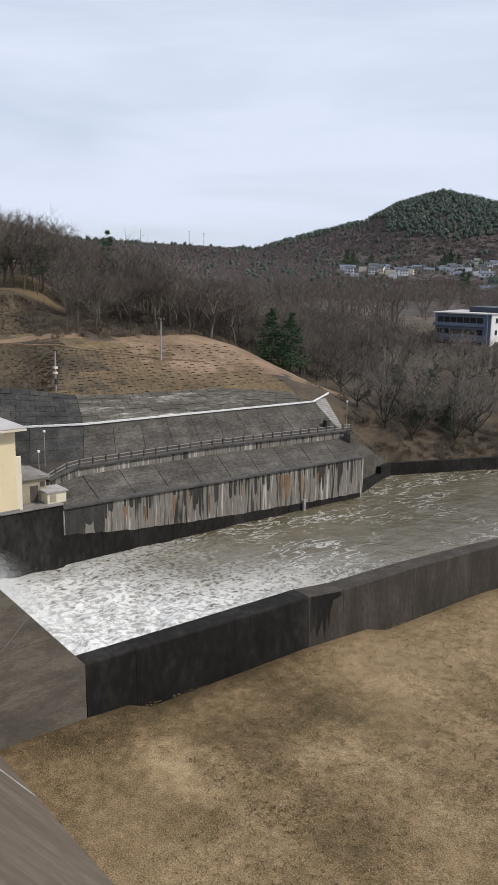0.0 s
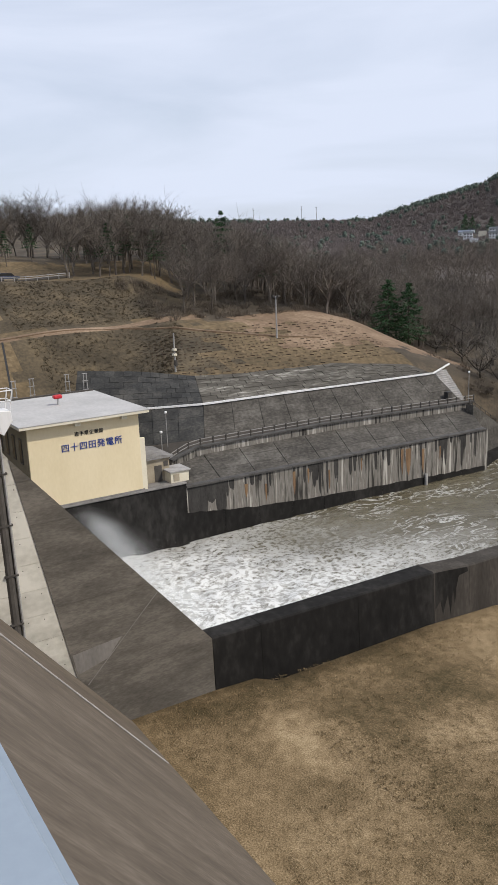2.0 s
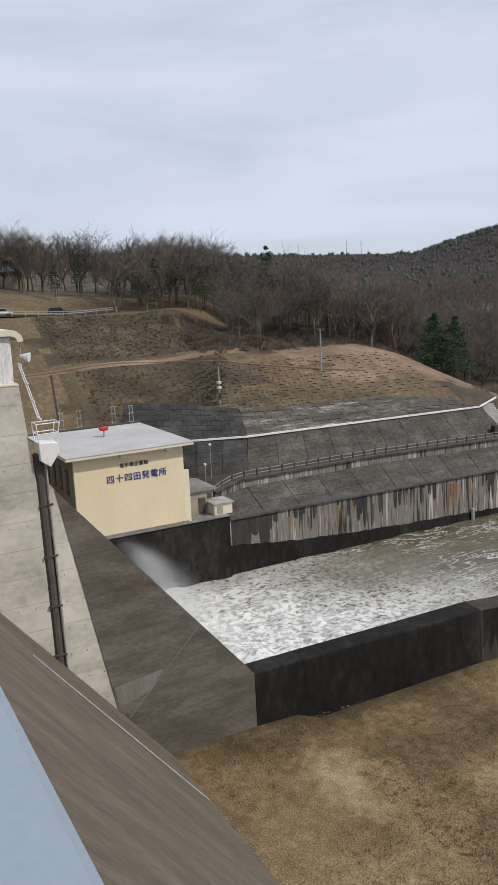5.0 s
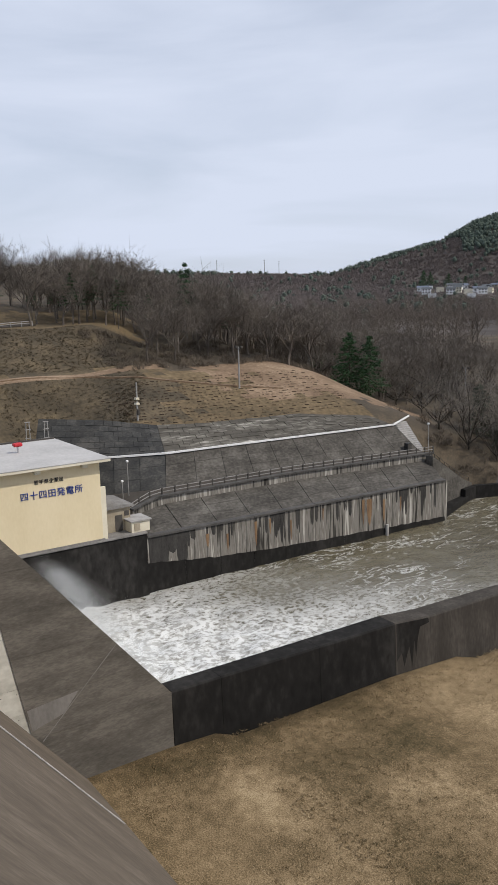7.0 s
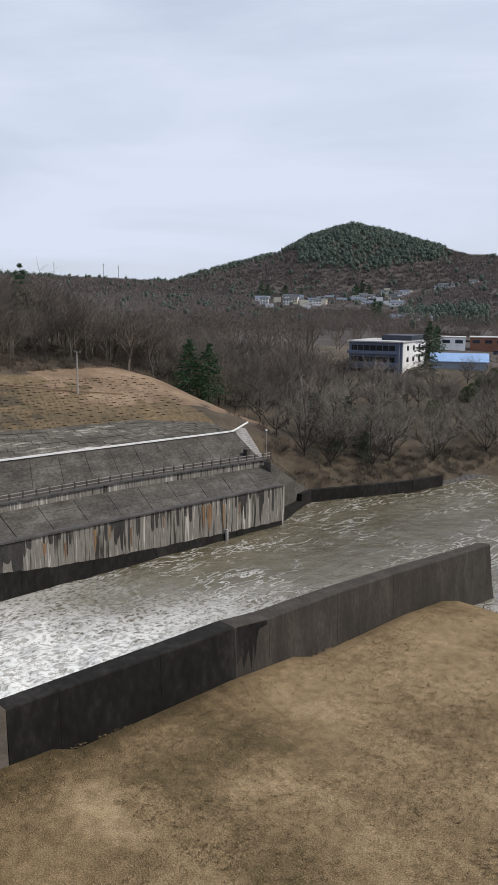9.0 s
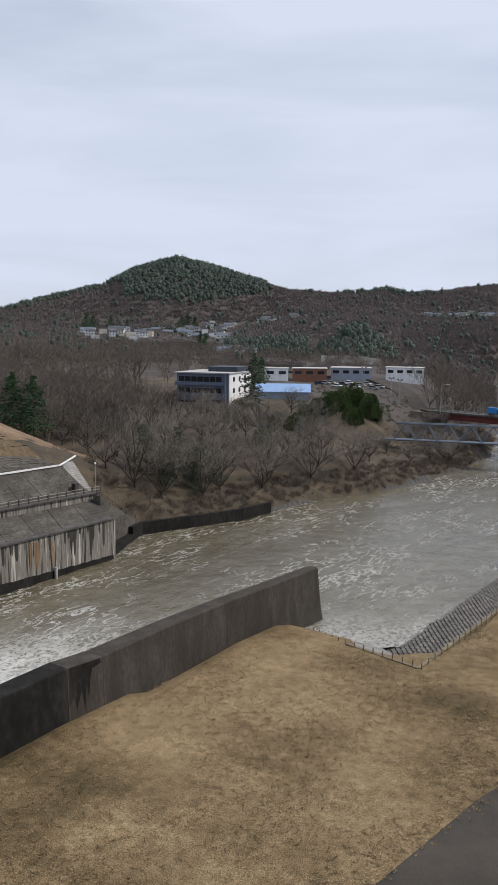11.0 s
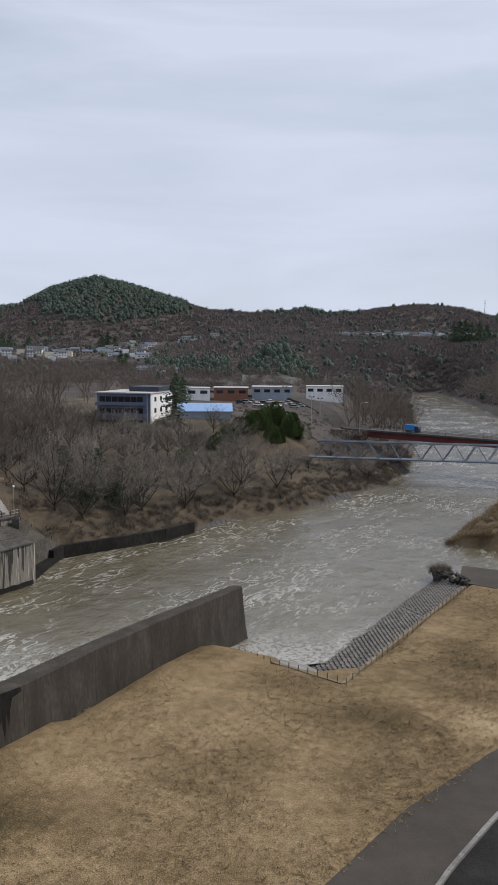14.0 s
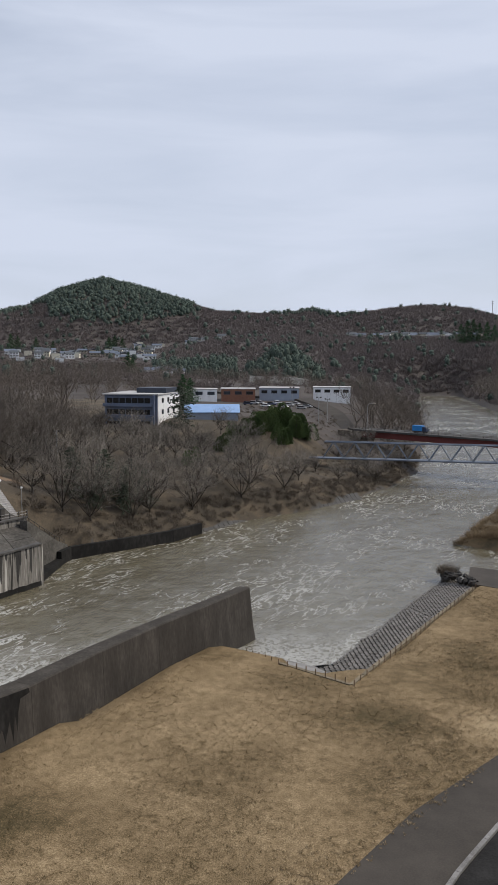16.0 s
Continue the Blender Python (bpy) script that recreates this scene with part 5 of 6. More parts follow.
place(bank_kinds, spots(9, lambda x, y: bank_wood(x, y) and y < 190, ((-118, -78), (113, 190)), 8.0, 3), 0.95, 1.3, 4)
place(bank_kinds, spots(18, lambda x, y: bank_wood(x, y) and x < -108, ((-150, -108), (113, 215)), 7.0, 12), 1.05, 1.5, 13)


def yard_edge(x, y):
    az, r = math.degrees(math.atan2(x, y)), math.hypot(x, y)
    return -37.5 < az < -27.6 and 196 < r < 238


def under_bridge(x, y):
    return 2 < float(np.interp(y, LEFT_Y, LEFT_X)) - x < 24


FRONT = [(118, 8), (123, 7), (127, 12), (132, 6.5), (138, 8), (144, 13), (149, 6), (155, 9), (160, 14), (166, 7), (172, 11), (179, 8)]
place(tall_kinds, [(float(np.interp(y, LEFT_Y, LEFT_X)) - d, y) for y, d in FRONT], 1.0, 1.35, 18)
place(bank_kinds, spots(13, yard_edge, ((-150, -85), (150, 215)), 6.0, 14), 0.95, 1.3, 15)
place(bank_kinds, spots(22, under_bridge, ((-110, -68), (205, 284)), 4.5, 16), 0.7, 1.15, 17)

# evergreens that stand out
fir = planted("fir_tree", conifer_arrays(3, 13.0, 5.6, 0.1, 17), ("bark_dark", "needles"), "dense dark green fir at the wood's edge", "tree", "evergreens")
fir.matrix_basis = pose(*on_land(-130, 119.5))
copy_thing(fir, pose(*on_land(-133.5, 117), 0, 0, 80)).scale = (0.95, 0.95, 0.93)
pine = planted("pine_tree", conifer_arrays(5, 15.0, 4.2, 0.45, 9, 0.25), ("bark", "needles"), "tall open-crowned pine among bare trees", "tree", "evergreens")
pine.matrix_basis = pose(*on_land(-160, 92)) @ Matrix.Diagonal((1, 1, 1.12, 1))
for x, y, s in ((-165, 67, 0.72), (-168, 73, 0.8), (-164, 77, 0.7), (-172, 70, 0.75), (-170, 81, 0.75), (-176, 75, 0.7), (-163, 84, 0.65), (-157, 128, 0.9), (-176, 62, 0.55), (-182, 50, 0.5), (-186, 57, 0.55), (-178, 68, 0.52), (-150, 98, 0.75)):
    c = copy_thing(pine, pose(*on_land(x, y), 0, 0, rng.uniform(0, 360)))
    c.scale = (s, s, s)
slim = planted("spruce_tree", conifer_arrays(8, 10.0, 4.4, 0.04, 17, 0.3), ("bark", "needles_grey"), "thin grey-green spruce among the bank trees", "tree", "evergreens")
slim.matrix_basis = pose(*on_land(-107, 128))
for x, y, s in ((-103, 131, 0.7), (-100.5, 137, 0.75), (-105.5, 137, 0.95), (-104, 144, 0.7), (-97.5, 133, 0.6), (-135.5, 214, 1.25), (-101, 127, 0.6), (-98, 141, 0.7)):
    c = copy_thing(slim, pose(*on_land(x, y), 0, 0, rng.uniform(0, 360)))
    c.scale = (s * 1.1, s * 1.1, s)

def dome_arrays(seed, h, width, n):
    """A broad evergreen of several rounded heads, set with small sprays of leaf."""
    r = random.Random(seed)
    tv, tf, cv, cf = [], [], [], []
    for k in range(5):
        a = r.uniform(0, 6.283)
        seg(tv, tf, (0, 0, -0.3), (math.cos(a) * width * 0.4, math.sin(a) * width * 0.4, h * 0.6), h * 0.025, h * 0.01, 5)
    heads = [(r.uniform(-0.55, 0.55) * width, r.uniform(-0.55, 0.55) * width, h * r.uniform(0.62, 1.0)) for _ in range(9)]
    for k in range(n):
        x, y, top = r.choice(heads)
        a, f = r.uniform(0, 6.283), r.random()
        reach = width * 0.42 * math.sqrt(max(0.0, 1 - f ** 2.2)) * r.uniform(0.75, 1.08)
        c = Vector((x + math.cos(a) * reach, y + math.sin(a) * reach, top * (0.06 + 0.94 * f)))
        up = Vector((math.cos(a) * 0.6, math.sin(a) * 0.6, r.uniform(0.4, 1.2))).normalized() * r.uniform(0.25, 0.55)
        side = up.orthogonal().normalized() * r.uniform(0.12, 0.26)
        m = len(cv)
        cv.extend((c - side, c + side, c + up))
        cf.append((m, m + 1, m + 2))
    return (tv, tf), (cv, cf)


broad = planted("evergreen_bush", dome_arrays(9, 9.5, 6.0, 6500), ("bark_dark", "leaf_olive"), "broad rounded olive-green evergreen beside the valley road", "bush", "evergreens")
for n, (az, r, s) in enumerate(((-24.2, 256, 1.05), (-23.4, 260, 0.8), (-25.3, 258, 1.0), (-26.3, 250, 0.9), (-27.2, 244, 0.78), (-25.0, 244, 0.7), (-28.3, 236, 0.72), (-29.2, 228, 0.6), (-31.6, 206, 0.55))):
    x, y = r * math.sin(radians(az)), r * math.cos(radians(az))
    c = broad if n == 0 else copy_thing(broad, Matrix())
    c.matrix_basis = pose(*on_land(x, y, 0.5), 0, 0, 70 * n) @ Matrix.Diagonal((s, s, s, 1))


def merged(name, arrays, places, mat, label, category, soft=False):
    """Many copies of a few shapes in one mesh."""
    vs, fs, n = [], [], 0
    for k, x, y, z, s, turn, tall in places:
        v, f3 = arrays[k]
        c, d = math.cos(turn) * s, math.sin(turn) * s
        w = np.stack([v[:, 0] * c - v[:, 1] * d + x, v[:, 0] * d + v[:, 1] * c + y, v[:, 2] * s * tall + z], -1)
        vs.append(w)
        fs.append(f3 + n)
        n += len(v)
    v, f3 = np.concatenate(vs), np.concatenate(fs)
    me = bpy.data.meshes.new(name)
    me.vertices.add(len(v))
    me.vertices.foreach_set("co", v.astype(np.float32).ravel())
    w = f3.shape[1]
    me.loops.add(len(f3) * w)
    me.loops.foreach_set("vertex_index", f3.astype(np.int32).ravel())
    me.polygons.add(len(f3))
    me.polygons.foreach_set("loop_start", np.arange(0, len(f3) * w, w, dtype=np.int32))
    me.polygons.foreach_set("loop_total", np.full(len(f3), w, dtype=np.int32))
    me.update()
    me.validate()
    me.materials.append(M[mat])
    if soft:
        me.polygons.foreach_set("use_smooth", np.ones(len(f3), bool))
    return tagged(new(name, me), label, category, kind="stuff")


def as_np(arr):
    return np.array([tuple(p) for p in arr[0]]), np.array(arr[1])


# the wood further back, and the woods of the valley floor
def bare_arrays(seed, *shape):
    t, c = bare_tree_arrays(seed, *shape)
    (tv, tf), (cv, cf) = as_np(t), as_np(c)
    return np.concatenate([tv, cv]), np.concatenate([tf, cf + len(tv)])


back = [bare_arrays(60 + k, 13.0, 0.55, 0.34, 4, 4, 4, 4) for k in range(3)]
pts = spots(250, lambda x, y: x < -196 and (y > 20), ((-300, -196), (-5, 240)), 5.4, 6)
merged("back_wood", back, [(rng.randrange(3), x, y, float(land(x, y)) - 0.2, rng.uniform(0.55, 0.92), rng.uniform(0, 6.28), 1.0) for x, y in pts], "twig", "dense leafless brown woodland", "woodland")


def valley_wood(x, y):
    """Between the bank and the offices; the yards and the road stay open."""
    az, r = math.degrees(math.atan2(x, y)), math.hypot(x, y)
    if float(np.interp(y, LEFT_Y, LEFT_X)) - x < 20 or (az > -38.4 and r < 300) or (az > -33 and r < 415) or (az > -40.5 and r < 240):
        return False
    return az < -20.8 or r > 330


light = [bare_arrays(70 + k, 12.0, 0.75, 0.26, 5, 4, 4, 3) for k in range(4)]
pts = spots(150, lambda x, y: valley_wood(x, y), ((-300, -120), (150, 330)), 6.0, 7)
pts += spots(240, lambda x, y: valley_wood(x, y), ((-430, -80), (300, 560)), 8.5, 8)
merged("valley_wood", light, [(rng.randrange(4), x, y, float(land(x, y)) - 0.2, rng.uniform(0.62, 1.02) * (1.45 if math.atan2(x, y) < radians(-40) and math.hypot(x, y) < 340 else 1.0), rng.uniform(0, 6.28), 0.95) for x, y in pts], "twig_valley", "leafless grey-brown trees on the valley floor", "woodland")
pts = spots(26, lambda x, y: -20.3 < math.degrees(math.atan2(x, y)) < -15.6 and float(np.interp(y, LEFT_Y, LEFT_X)) - x > 1, ((-130, -75), (288, 370)), 4.6, 10)
merged("riverside_trees", light, [(rng.randrange(4), x, y, float(land(x, y)) - 0.2, rng.uniform(1.25, 1.7), rng.uniform(0, 6.28), 1.0) for x, y in pts], "twig_valley", "spreading leafless willows beside the bridge road", "woodland")
pts = spots(130, lambda x, y: 4 < x - float(np.interp(y, RIGHT_Y, RIGHT_X)) < 60, ((-200, 40), (330, 780)), 6.0, 9)
merged("right_bank_wood", light, [(rng.randrange(4), x, y, float(land(x, y)) - 0.2, rng.uniform(1.5, 2.1), rng.uniform(0, 6.28), 1.15) for x, y in pts], "twig", "tall dark leafless wood along the river's bend", "woodland")

# far woods: loose clumps of crown
def tussock(seed, n, lean, width):
    r = np.random.default_rng(seed)
    b = np.stack([r.uniform(-0.5, 0.5, n), r.uniform(-0.5, 0.5, n), np.zeros(n)], -1)
    a = r.uniform(0, 6.283, n)
    tip = b + np.stack([np.cos(a) * lean * r.uniform(0.2, 1, n), np.sin(a) * lean * r.uniform(0.2, 1, n), r.uniform(0.5, 1.0, n)], -1)
    side = np.stack([-np.sin(a), np.cos(a), np.zeros(n)], -1) * width
    return np.stack([b - side, b + side, tip], 1).reshape(-1, 3), np.arange(n * 3).reshape(-1, 3)


def clump(seed, n, tall, size):
    r = np.random.default_rng(seed)
    d = r.normal(size=(n, 3))
    d /= np.linalg.norm(d, axis=1)[:, None]
    c = d * r.uniform(0.35, 1.0, (n, 1)) * np.array([1, 1, tall]) + np.array([0, 0, tall])
    tri = c[:, None, :] + r.uniform(-size, size, (n, 3, 3))
    return tri.reshape(-1, 3), np.arange(n * 3).reshape(-1, 3)


def head(seed, tall, n, size):
    """A far crown: a small lumpy core in a haze of twig ends."""
    r = np.random.default_rng(seed)
    bm = bmesh.new()
    bmesh.ops.create_uvsphere(bm, u_segments=6, v_segments=4, radius=1.0)
    bmesh.ops.triangulate(bm, faces=bm.faces)
    bm.verts.index_update()
    v = np.array([tuple(q.co) for q in bm.verts])
    f3 = np.array([[q.index for q in f.verts] for f in bm.faces if f.calc_center_median().z > -0.5])
    bm.free()
    v = v * r.uniform(0.4, 0.78, (len(v), 1)) * np.array([1, 1, tall]) + np.array([0, 0, tall * 0.8])
    e, ef = clump(seed, n, tall, size)
    return np.concatenate([v, e]), np.concatenate([f3, ef + len(v)])


clumps = [tussock(70 + k, 46, 1.2, 0.045) for k in range(5)] + [tussock(80 + k, 110, 1.35, 0.018) for k in range(5)]
heads = [head(10 + k, 1.05, 30, 0.25) for k in range(5)]
g = np.random.default_rng(3)
green, brown = [], []
NUM = 42000
rr, aa = np.sqrt(g.uniform(430 ** 2, 1680 ** 2, NUM)), g.uniform(-64, -2, NUM)
rr, aa = np.concatenate([rr, g.uniform(800, 1140, 4200)]), np.concatenate([aa, g.uniform(-22, -8, 4200)])
xx, yy = rr * np.sin(np.radians(aa)), rr * np.cos(np.radians(aa))
zz = land(xx, yy)
for r, az, x, y, z in zip(rr.tolist(), aa.tolist(), xx.tolist(), yy.tolist(), zz.tolist()):
    dl, dr = float(np.interp(y, LEFT_Y, LEFT_X)) - x, x - float(np.interp(y, RIGHT_Y, RIGHT_X))
    if z < 2.5:
        continue
    el = math.degrees(math.atan2(z - EYE, r))
    patch = math.sin(x * 0.011 + 1) + math.sin(y * 0.013 + x * 0.006) + 0.8 * math.sin(x * 0.031 - y * 0.027)
    town = (-44.5 < az < -33.5 and 880 < r < 1190) or (-36 < az < -27.5 and 1190 < r < 1260) or (-21 < az < -10.5 and 1150 < r < 1250)
    meadow = (-29 < az < -22.5 and r < 575) or (patch < -1.5 and r < 800)
    if (town and g.random() < 0.55) or (meadow and g.random() < 0.72):
        continue
    low = 2.35 + 0.10 * abs(az + 37.8) ** 1.5 + 0.35 * patch
    knoll = r > 1200 and -43 < az < -30 and el > low
    ridge = r > 1520 and (az < -43 or -26 < az < -20) and g.random() < 0.14 + 0.14 * patch
    cedar = ((az + 24.9) / 2.6) ** 2 + ((r - 690) / 120) ** 2 < 1.1
    grove = -34.2 < az < -28.2 and 600 < r < 860 and patch > -0.9
    bluff = -21 < az < -10 and 900 < r < 1130 and patch > 0.2
    s = g.uniform(2.6, 4.6) * float(np.interp(r, [600, 1500], [0.9, 1.35]))
    if (knoll and g.random() < 0.88) or ridge or (cedar and g.random() < 0.9) or (grove and g.random() < 0.62) or (bluff and g.random() < 0.5) or g.random() < 0.02:
        green.append((int(g.integers(5)), x, y, z, s, g.uniform(0, 6.28), g.uniform(0.85, 1.35) * (1.3 if cedar or grove else 1.0)))
    else:
        brown.append((int(g.integers(5)) + (5 if r < 930 else 0), x, y, z - 0.8, s, g.uniform(0, 6.28), g.uniform(1.0, 1.6) * (0.6 if town else 1.0)))
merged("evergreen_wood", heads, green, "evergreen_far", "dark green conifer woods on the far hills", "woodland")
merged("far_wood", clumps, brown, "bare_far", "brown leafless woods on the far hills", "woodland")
for az, r, s in ((-43.75, 1130, 1.9), (-43.3, 1135, 1.7), (-42.1, 1140, 1.6), (-41.0, 1140, 1.2), (-37.2, 1185, 1.7), (-36.8, 1190, 1.9), (-36.3, 1188, 1.6), (-35.9, 600, 1.25), (-35.6, 604, 1.0),
                 (-32.1, 300, 1.0), (-31.6, 303, 0.9), (-12.9, 1060, 1.9), (-12.5, 1055, 2.2), (-12.1, 1060, 2.3), (-11.7, 1055, 2.0), (-11.2, 1060, 2.0), (-10.7, 1060, 1.7), (-14.2, 1150, 1.0)):
    x, y = r * math.sin(radians(az)), r * math.cos(radians(az))
    c = copy_thing(fir, pose(*on_land(x, y), 0, 0, rng.uniform(0, 360)))
    c.scale = (s * 0.95, s * 0.95, s)

# scrub along the banks and on the slopes: fans of thin stems
shrubs = [tussock(k, 64, 0.85, 0.016) for k in range(4)]
pl = []
for _ in range(1700):
    y = g.uniform(108, 300)
    d = g.uniform(1.0, 30) if g.random() < 0.3 else g.uniform(1.0, 9)
    x = float(np.interp(y, LEFT_Y, LEFT_X)) - d
    pl.append((int(g.integers(4)), x, y, float(land(x, y)) - 0.1, g.uniform(0.5, 1.7), g.uniform(0, 6.28), 1.0))
for _ in range(26):
    x, y = g.uniform(-32.5, -29.5), g.uniform(129.5, 132)
    pl.append((int(g.integers(4)), x, y, 1.4, g.uniform(1.0, 2.0), g.uniform(0, 6.28), 1.0))
for _ in range(600):
    x, y = g.uniform(-150, -128), g.uniform(64, 130)
    pl.append((int(g.integers(4)), x - 6, y, float(land(x - 6, y)) - 0.1, g.uniform(0.7, 1.8), g.uniform(0, 6.28), 1.0))
for _ in range(420):
    az, r = radians(g.uniform(-29, -20.2)), g.uniform(258, 335)
    x, y = r * math.sin(az), r * math.cos(az)
    pl.append((int(g.integers(4)), x, y, float(land(x, y)) - 0.1, g.uniform(0.4, 1.4), g.uniform(0, 6.28), 1.0))
merged("bank_scrub", shrubs, pl, "brush", "dry brown scrub and reeds along the banks", "scrub")
pl = []
for _ in range(1500):
    y = 158 + 150 * g.random() ** 1.5
    x = float(np.interp(y, RIGHT_Y, RIGHT_X)) + g.uniform(0.3, 26)
    pl.append((int(g.integers(4)), x, y, float(land(x, y)) - 0.1, g.uniform(0.6, 1.6), g.uniform(0, 6.28), 1.0))
merged("reed_bed", shrubs, pl, "reed", "tan dry reeds on the river's point", "reeds")
pl = []
for _ in range(9000):
    x, y = g.uniform(-158, -112), g.uniform(22, 66)
    if (x > -139 and x < -134) or y < 39 or (y < 46 and x > -114) or y + 0.6 * (x + 107) > 52:
        continue
    pl.append((int(g.integers(4)), x, y, float(land(x, y)) - 0.1, g.uniform(0.2, 0.5), g.uniform(0, 6.28), 1.0))
merged("slope_scrub", shrubs, pl, "scrub_dark", "dark low scrub over the cut slope", "scrub")

# dry tufts on the lawn
tufts = [tussock(20 + k, 10, 1.0, 0.10) for k in range(4)]
pl = []
for _ in range(48000):
    y = 21 + 104 * g.random() ** 1.2
    x = g.uniform(-51, -8)
    if x < float(np.interp(y, [27, 90], [-51, -45.6])) or (y > 79 and x < -28 + (y - 79) * 0.07) or x > float(np.interp(y, [30, 48, 70.5], [-21.5, -17.3, -11.3])) + 0.3 * g.normal():
        continue
    if math.sin(x * 0.35) + math.sin(y * 0.27 + x * 0.2) + g.uniform(-1, 1) < -0.6:
        continue
    pl.append((int(g.integers(4)), x, y, float(land(x, y)) + (0.1 if x > -22 else -0.02), g.uniform(0.10, 0.28), g.uniform(0, 6.28), 0.55))
merged("lawn_grass", tufts, pl, "straw", "dry straw-coloured tufts over the winter lawn", "grass")

# rows of short dark fascines that hold the bare slope
stick = (np.array([(-0.36, -0.03, 0), (0.36, -0.03, 0), (0.36, 0.03, 0), (-0.36, 0.03, 0), (-0.36, 0, 0.10), (0.36, 0, 0.10)]), np.array([(0, 1, 5, 4), (3, 2, 5, 4)]))
pl = []
for i in range(17):
    for j in range(46):
        y = 55 + j * 0.95 + (i % 2) * 0.5 + g.uniform(-0.15, 0.15)
        x = -108.6 - i * 1.15 + g.uniform(-0.12, 0.12)
        if g.random() < 0.86:
            pl.append((0, x, y, float(land(x, y)) + 0.03, 1.0, 1.57 + (0.75 if (i + j) % 3 else -0.6) + g.uniform(-0.2, 0.2), g.uniform(0.7, 1.5)))
merged("slope_fascines", [stick], pl, "stick", "rows of short dark fascines on the bare slope", "erosion barrier")

# spray over the foot of the spillway
pl = []
fleck = [tussock(40 + k, 3, 1.0, 0.34) for k in range(3)]
for _ in range(150000):
    f = g.random() ** 2.1
    w = 0.9 + 1.9 * (1 - f)
    pl.append((int(g.integers(3)), -79 + g.normal() * 2.6, 28.6 + 4.2 * (1 - f) + g.normal() * w * 0.8, 0.05 + 8.6 * f, g.uniform(0.014, 0.034), g.uniform(0, 6.28), 1.0))
for _ in range(80000):
    f = g.random() ** 1.3
    x = g.uniform(-87, -54)
    pl.append((int(g.integers(3)), x, 25.5 + (9.5 + 1.5 * math.sin(x * 0.5)) * f + g.normal() * 0.5, 0.25 + abs(g.normal()) * 1.3 * (1.05 - f), g.uniform(0.025, 0.065), g.uniform(0, 6.28), 1.0))
merged("spray", fleck, pl, "spray", "white spray drifting off the spillway jet", "spray")


# ---------------------------------------------------------------- poles, road on the hill
def utility_pole(x, y, h, lamps, label):
    p = thing("utility_pole", on_land(x, y), label, "pole", "poles on the slope")
    bm = bmesh.new()
    rod(bm, (0, 0, 0), (0, 0, h), 0.16, 0.11, 8)
    part("shaft", bm, "pole", p)
    if lamps:
        part("crossarm", boxed((-0.9, -0.06, h - 0.4), (0.9, 0.06, h - 0.28)), "rail_dark", p)
        for s in (-0.8, 0.8):
            part("floodlight", boxed((s - 0.25, -0.2, h - 0.25), (s + 0.25, 0.25, h + 0.12), 0.03), "rail_dark", p)
    else:
        for z in (0.42, 0.55):
            part("speaker", boxed((-0.4, -0.3, h * z), (0.3, 0.3, h * z + 0.35), 0.05), "fascia", p)
        part("cabinet", boxed((0.1, -0.2, 1.0), (0.4, 0.2, 1.9), 0.02), "rail_dark", p)
    return p


utility_pole(-120.5, 79.6, 7.6, True, "grey concrete pole with two floodlights on the slope")
utility_pole(-112.3, 55.2, 6.0, False, "grey pole with loudspeakers above the stone slope")
utility_pole(-163, 112, 9.0, True, "grey pole among the trees on the slope")
utility_pole(-128, 148, 9.0, True, "grey pole among the bank trees")
utility_pole(-152, 172, 9.0, True, "grey pole beside the wooded road")
for x, y, z, h in ((-98.5, 46.5, 9.6, 5.2), (-95.0, 44.0, 8.4, 4.6), (-97.0, 103.0, 10.0, 4.2)):
    l = thing("lamp_post", (x, y, z), "slim white lamp post beside the bank path", "lamp post", "path lamps")
    bm = bmesh.new()
    rod(bm, (0, 0, -0.5), (0, 0, h), 0.06, 0.045)
    part("post", bm, "pole", l)
    part("lantern", boxed((-0.16, -0.16, h), (0.16, 0.16, h + 0.3), 0.06), "white", l)
for x, y in ((-106.5, 28.5), (-106.8, 31.0), (-107, 36.0), (-106, 38.2)):
    f = thing("switchgear_frame", (x, y, 8.0), "grey steel insulator frame behind the power station", "switchgear", "switchgear frames")
    for s in (-0.35, 0.35):
        bm = bmesh.new()
        rod(bm, (0, s * 1.6, 0), (0, s * 0.6, 12.5), 0.06)
        part("leg", bm, "pole", f)
    for z in (9, 10.2, 11.4, 12.4):
        part("crossbar", boxed((-0.05, -0.4, z), (0.05, 0.4, z + 0.08)), "pole", f)


def top_road():
    r = thing("hill_road", label="pale road along the top of the cut slope", category="road", kind="structure")
    pts = [Vector((x, y, float(land(x, y)) + 0.15)) for x, y in densify2([(-160.5, -20), (-161, 20), (-164, 45), (-168, 58)], 30)]
    part("paving", sweep(pts, 6.0, 0.3), "asphalt", r)
    e = thing("road_barrier", label="white steel guard barrier along the hill road", category="railing")
    line = [Vector((p.x + 3.2, p.y, p.z)) for p in pts]
    for h in (0.4, 0.75):
        part("rail", sweep([p + Vector((0, 0, h)) for p in line], 0.06, 0.12), "pole", e)
    post = None
    for p in line:
        if post is None:
            post = part("post", boxed((-0.06, -0.06, -0.3), (0.06, 0.06, 0.8)), "pole", e)
            post.matrix_basis = Matrix.Translation(p)
        else:
            again(post, e, Matrix.Translation(p))


top_road()


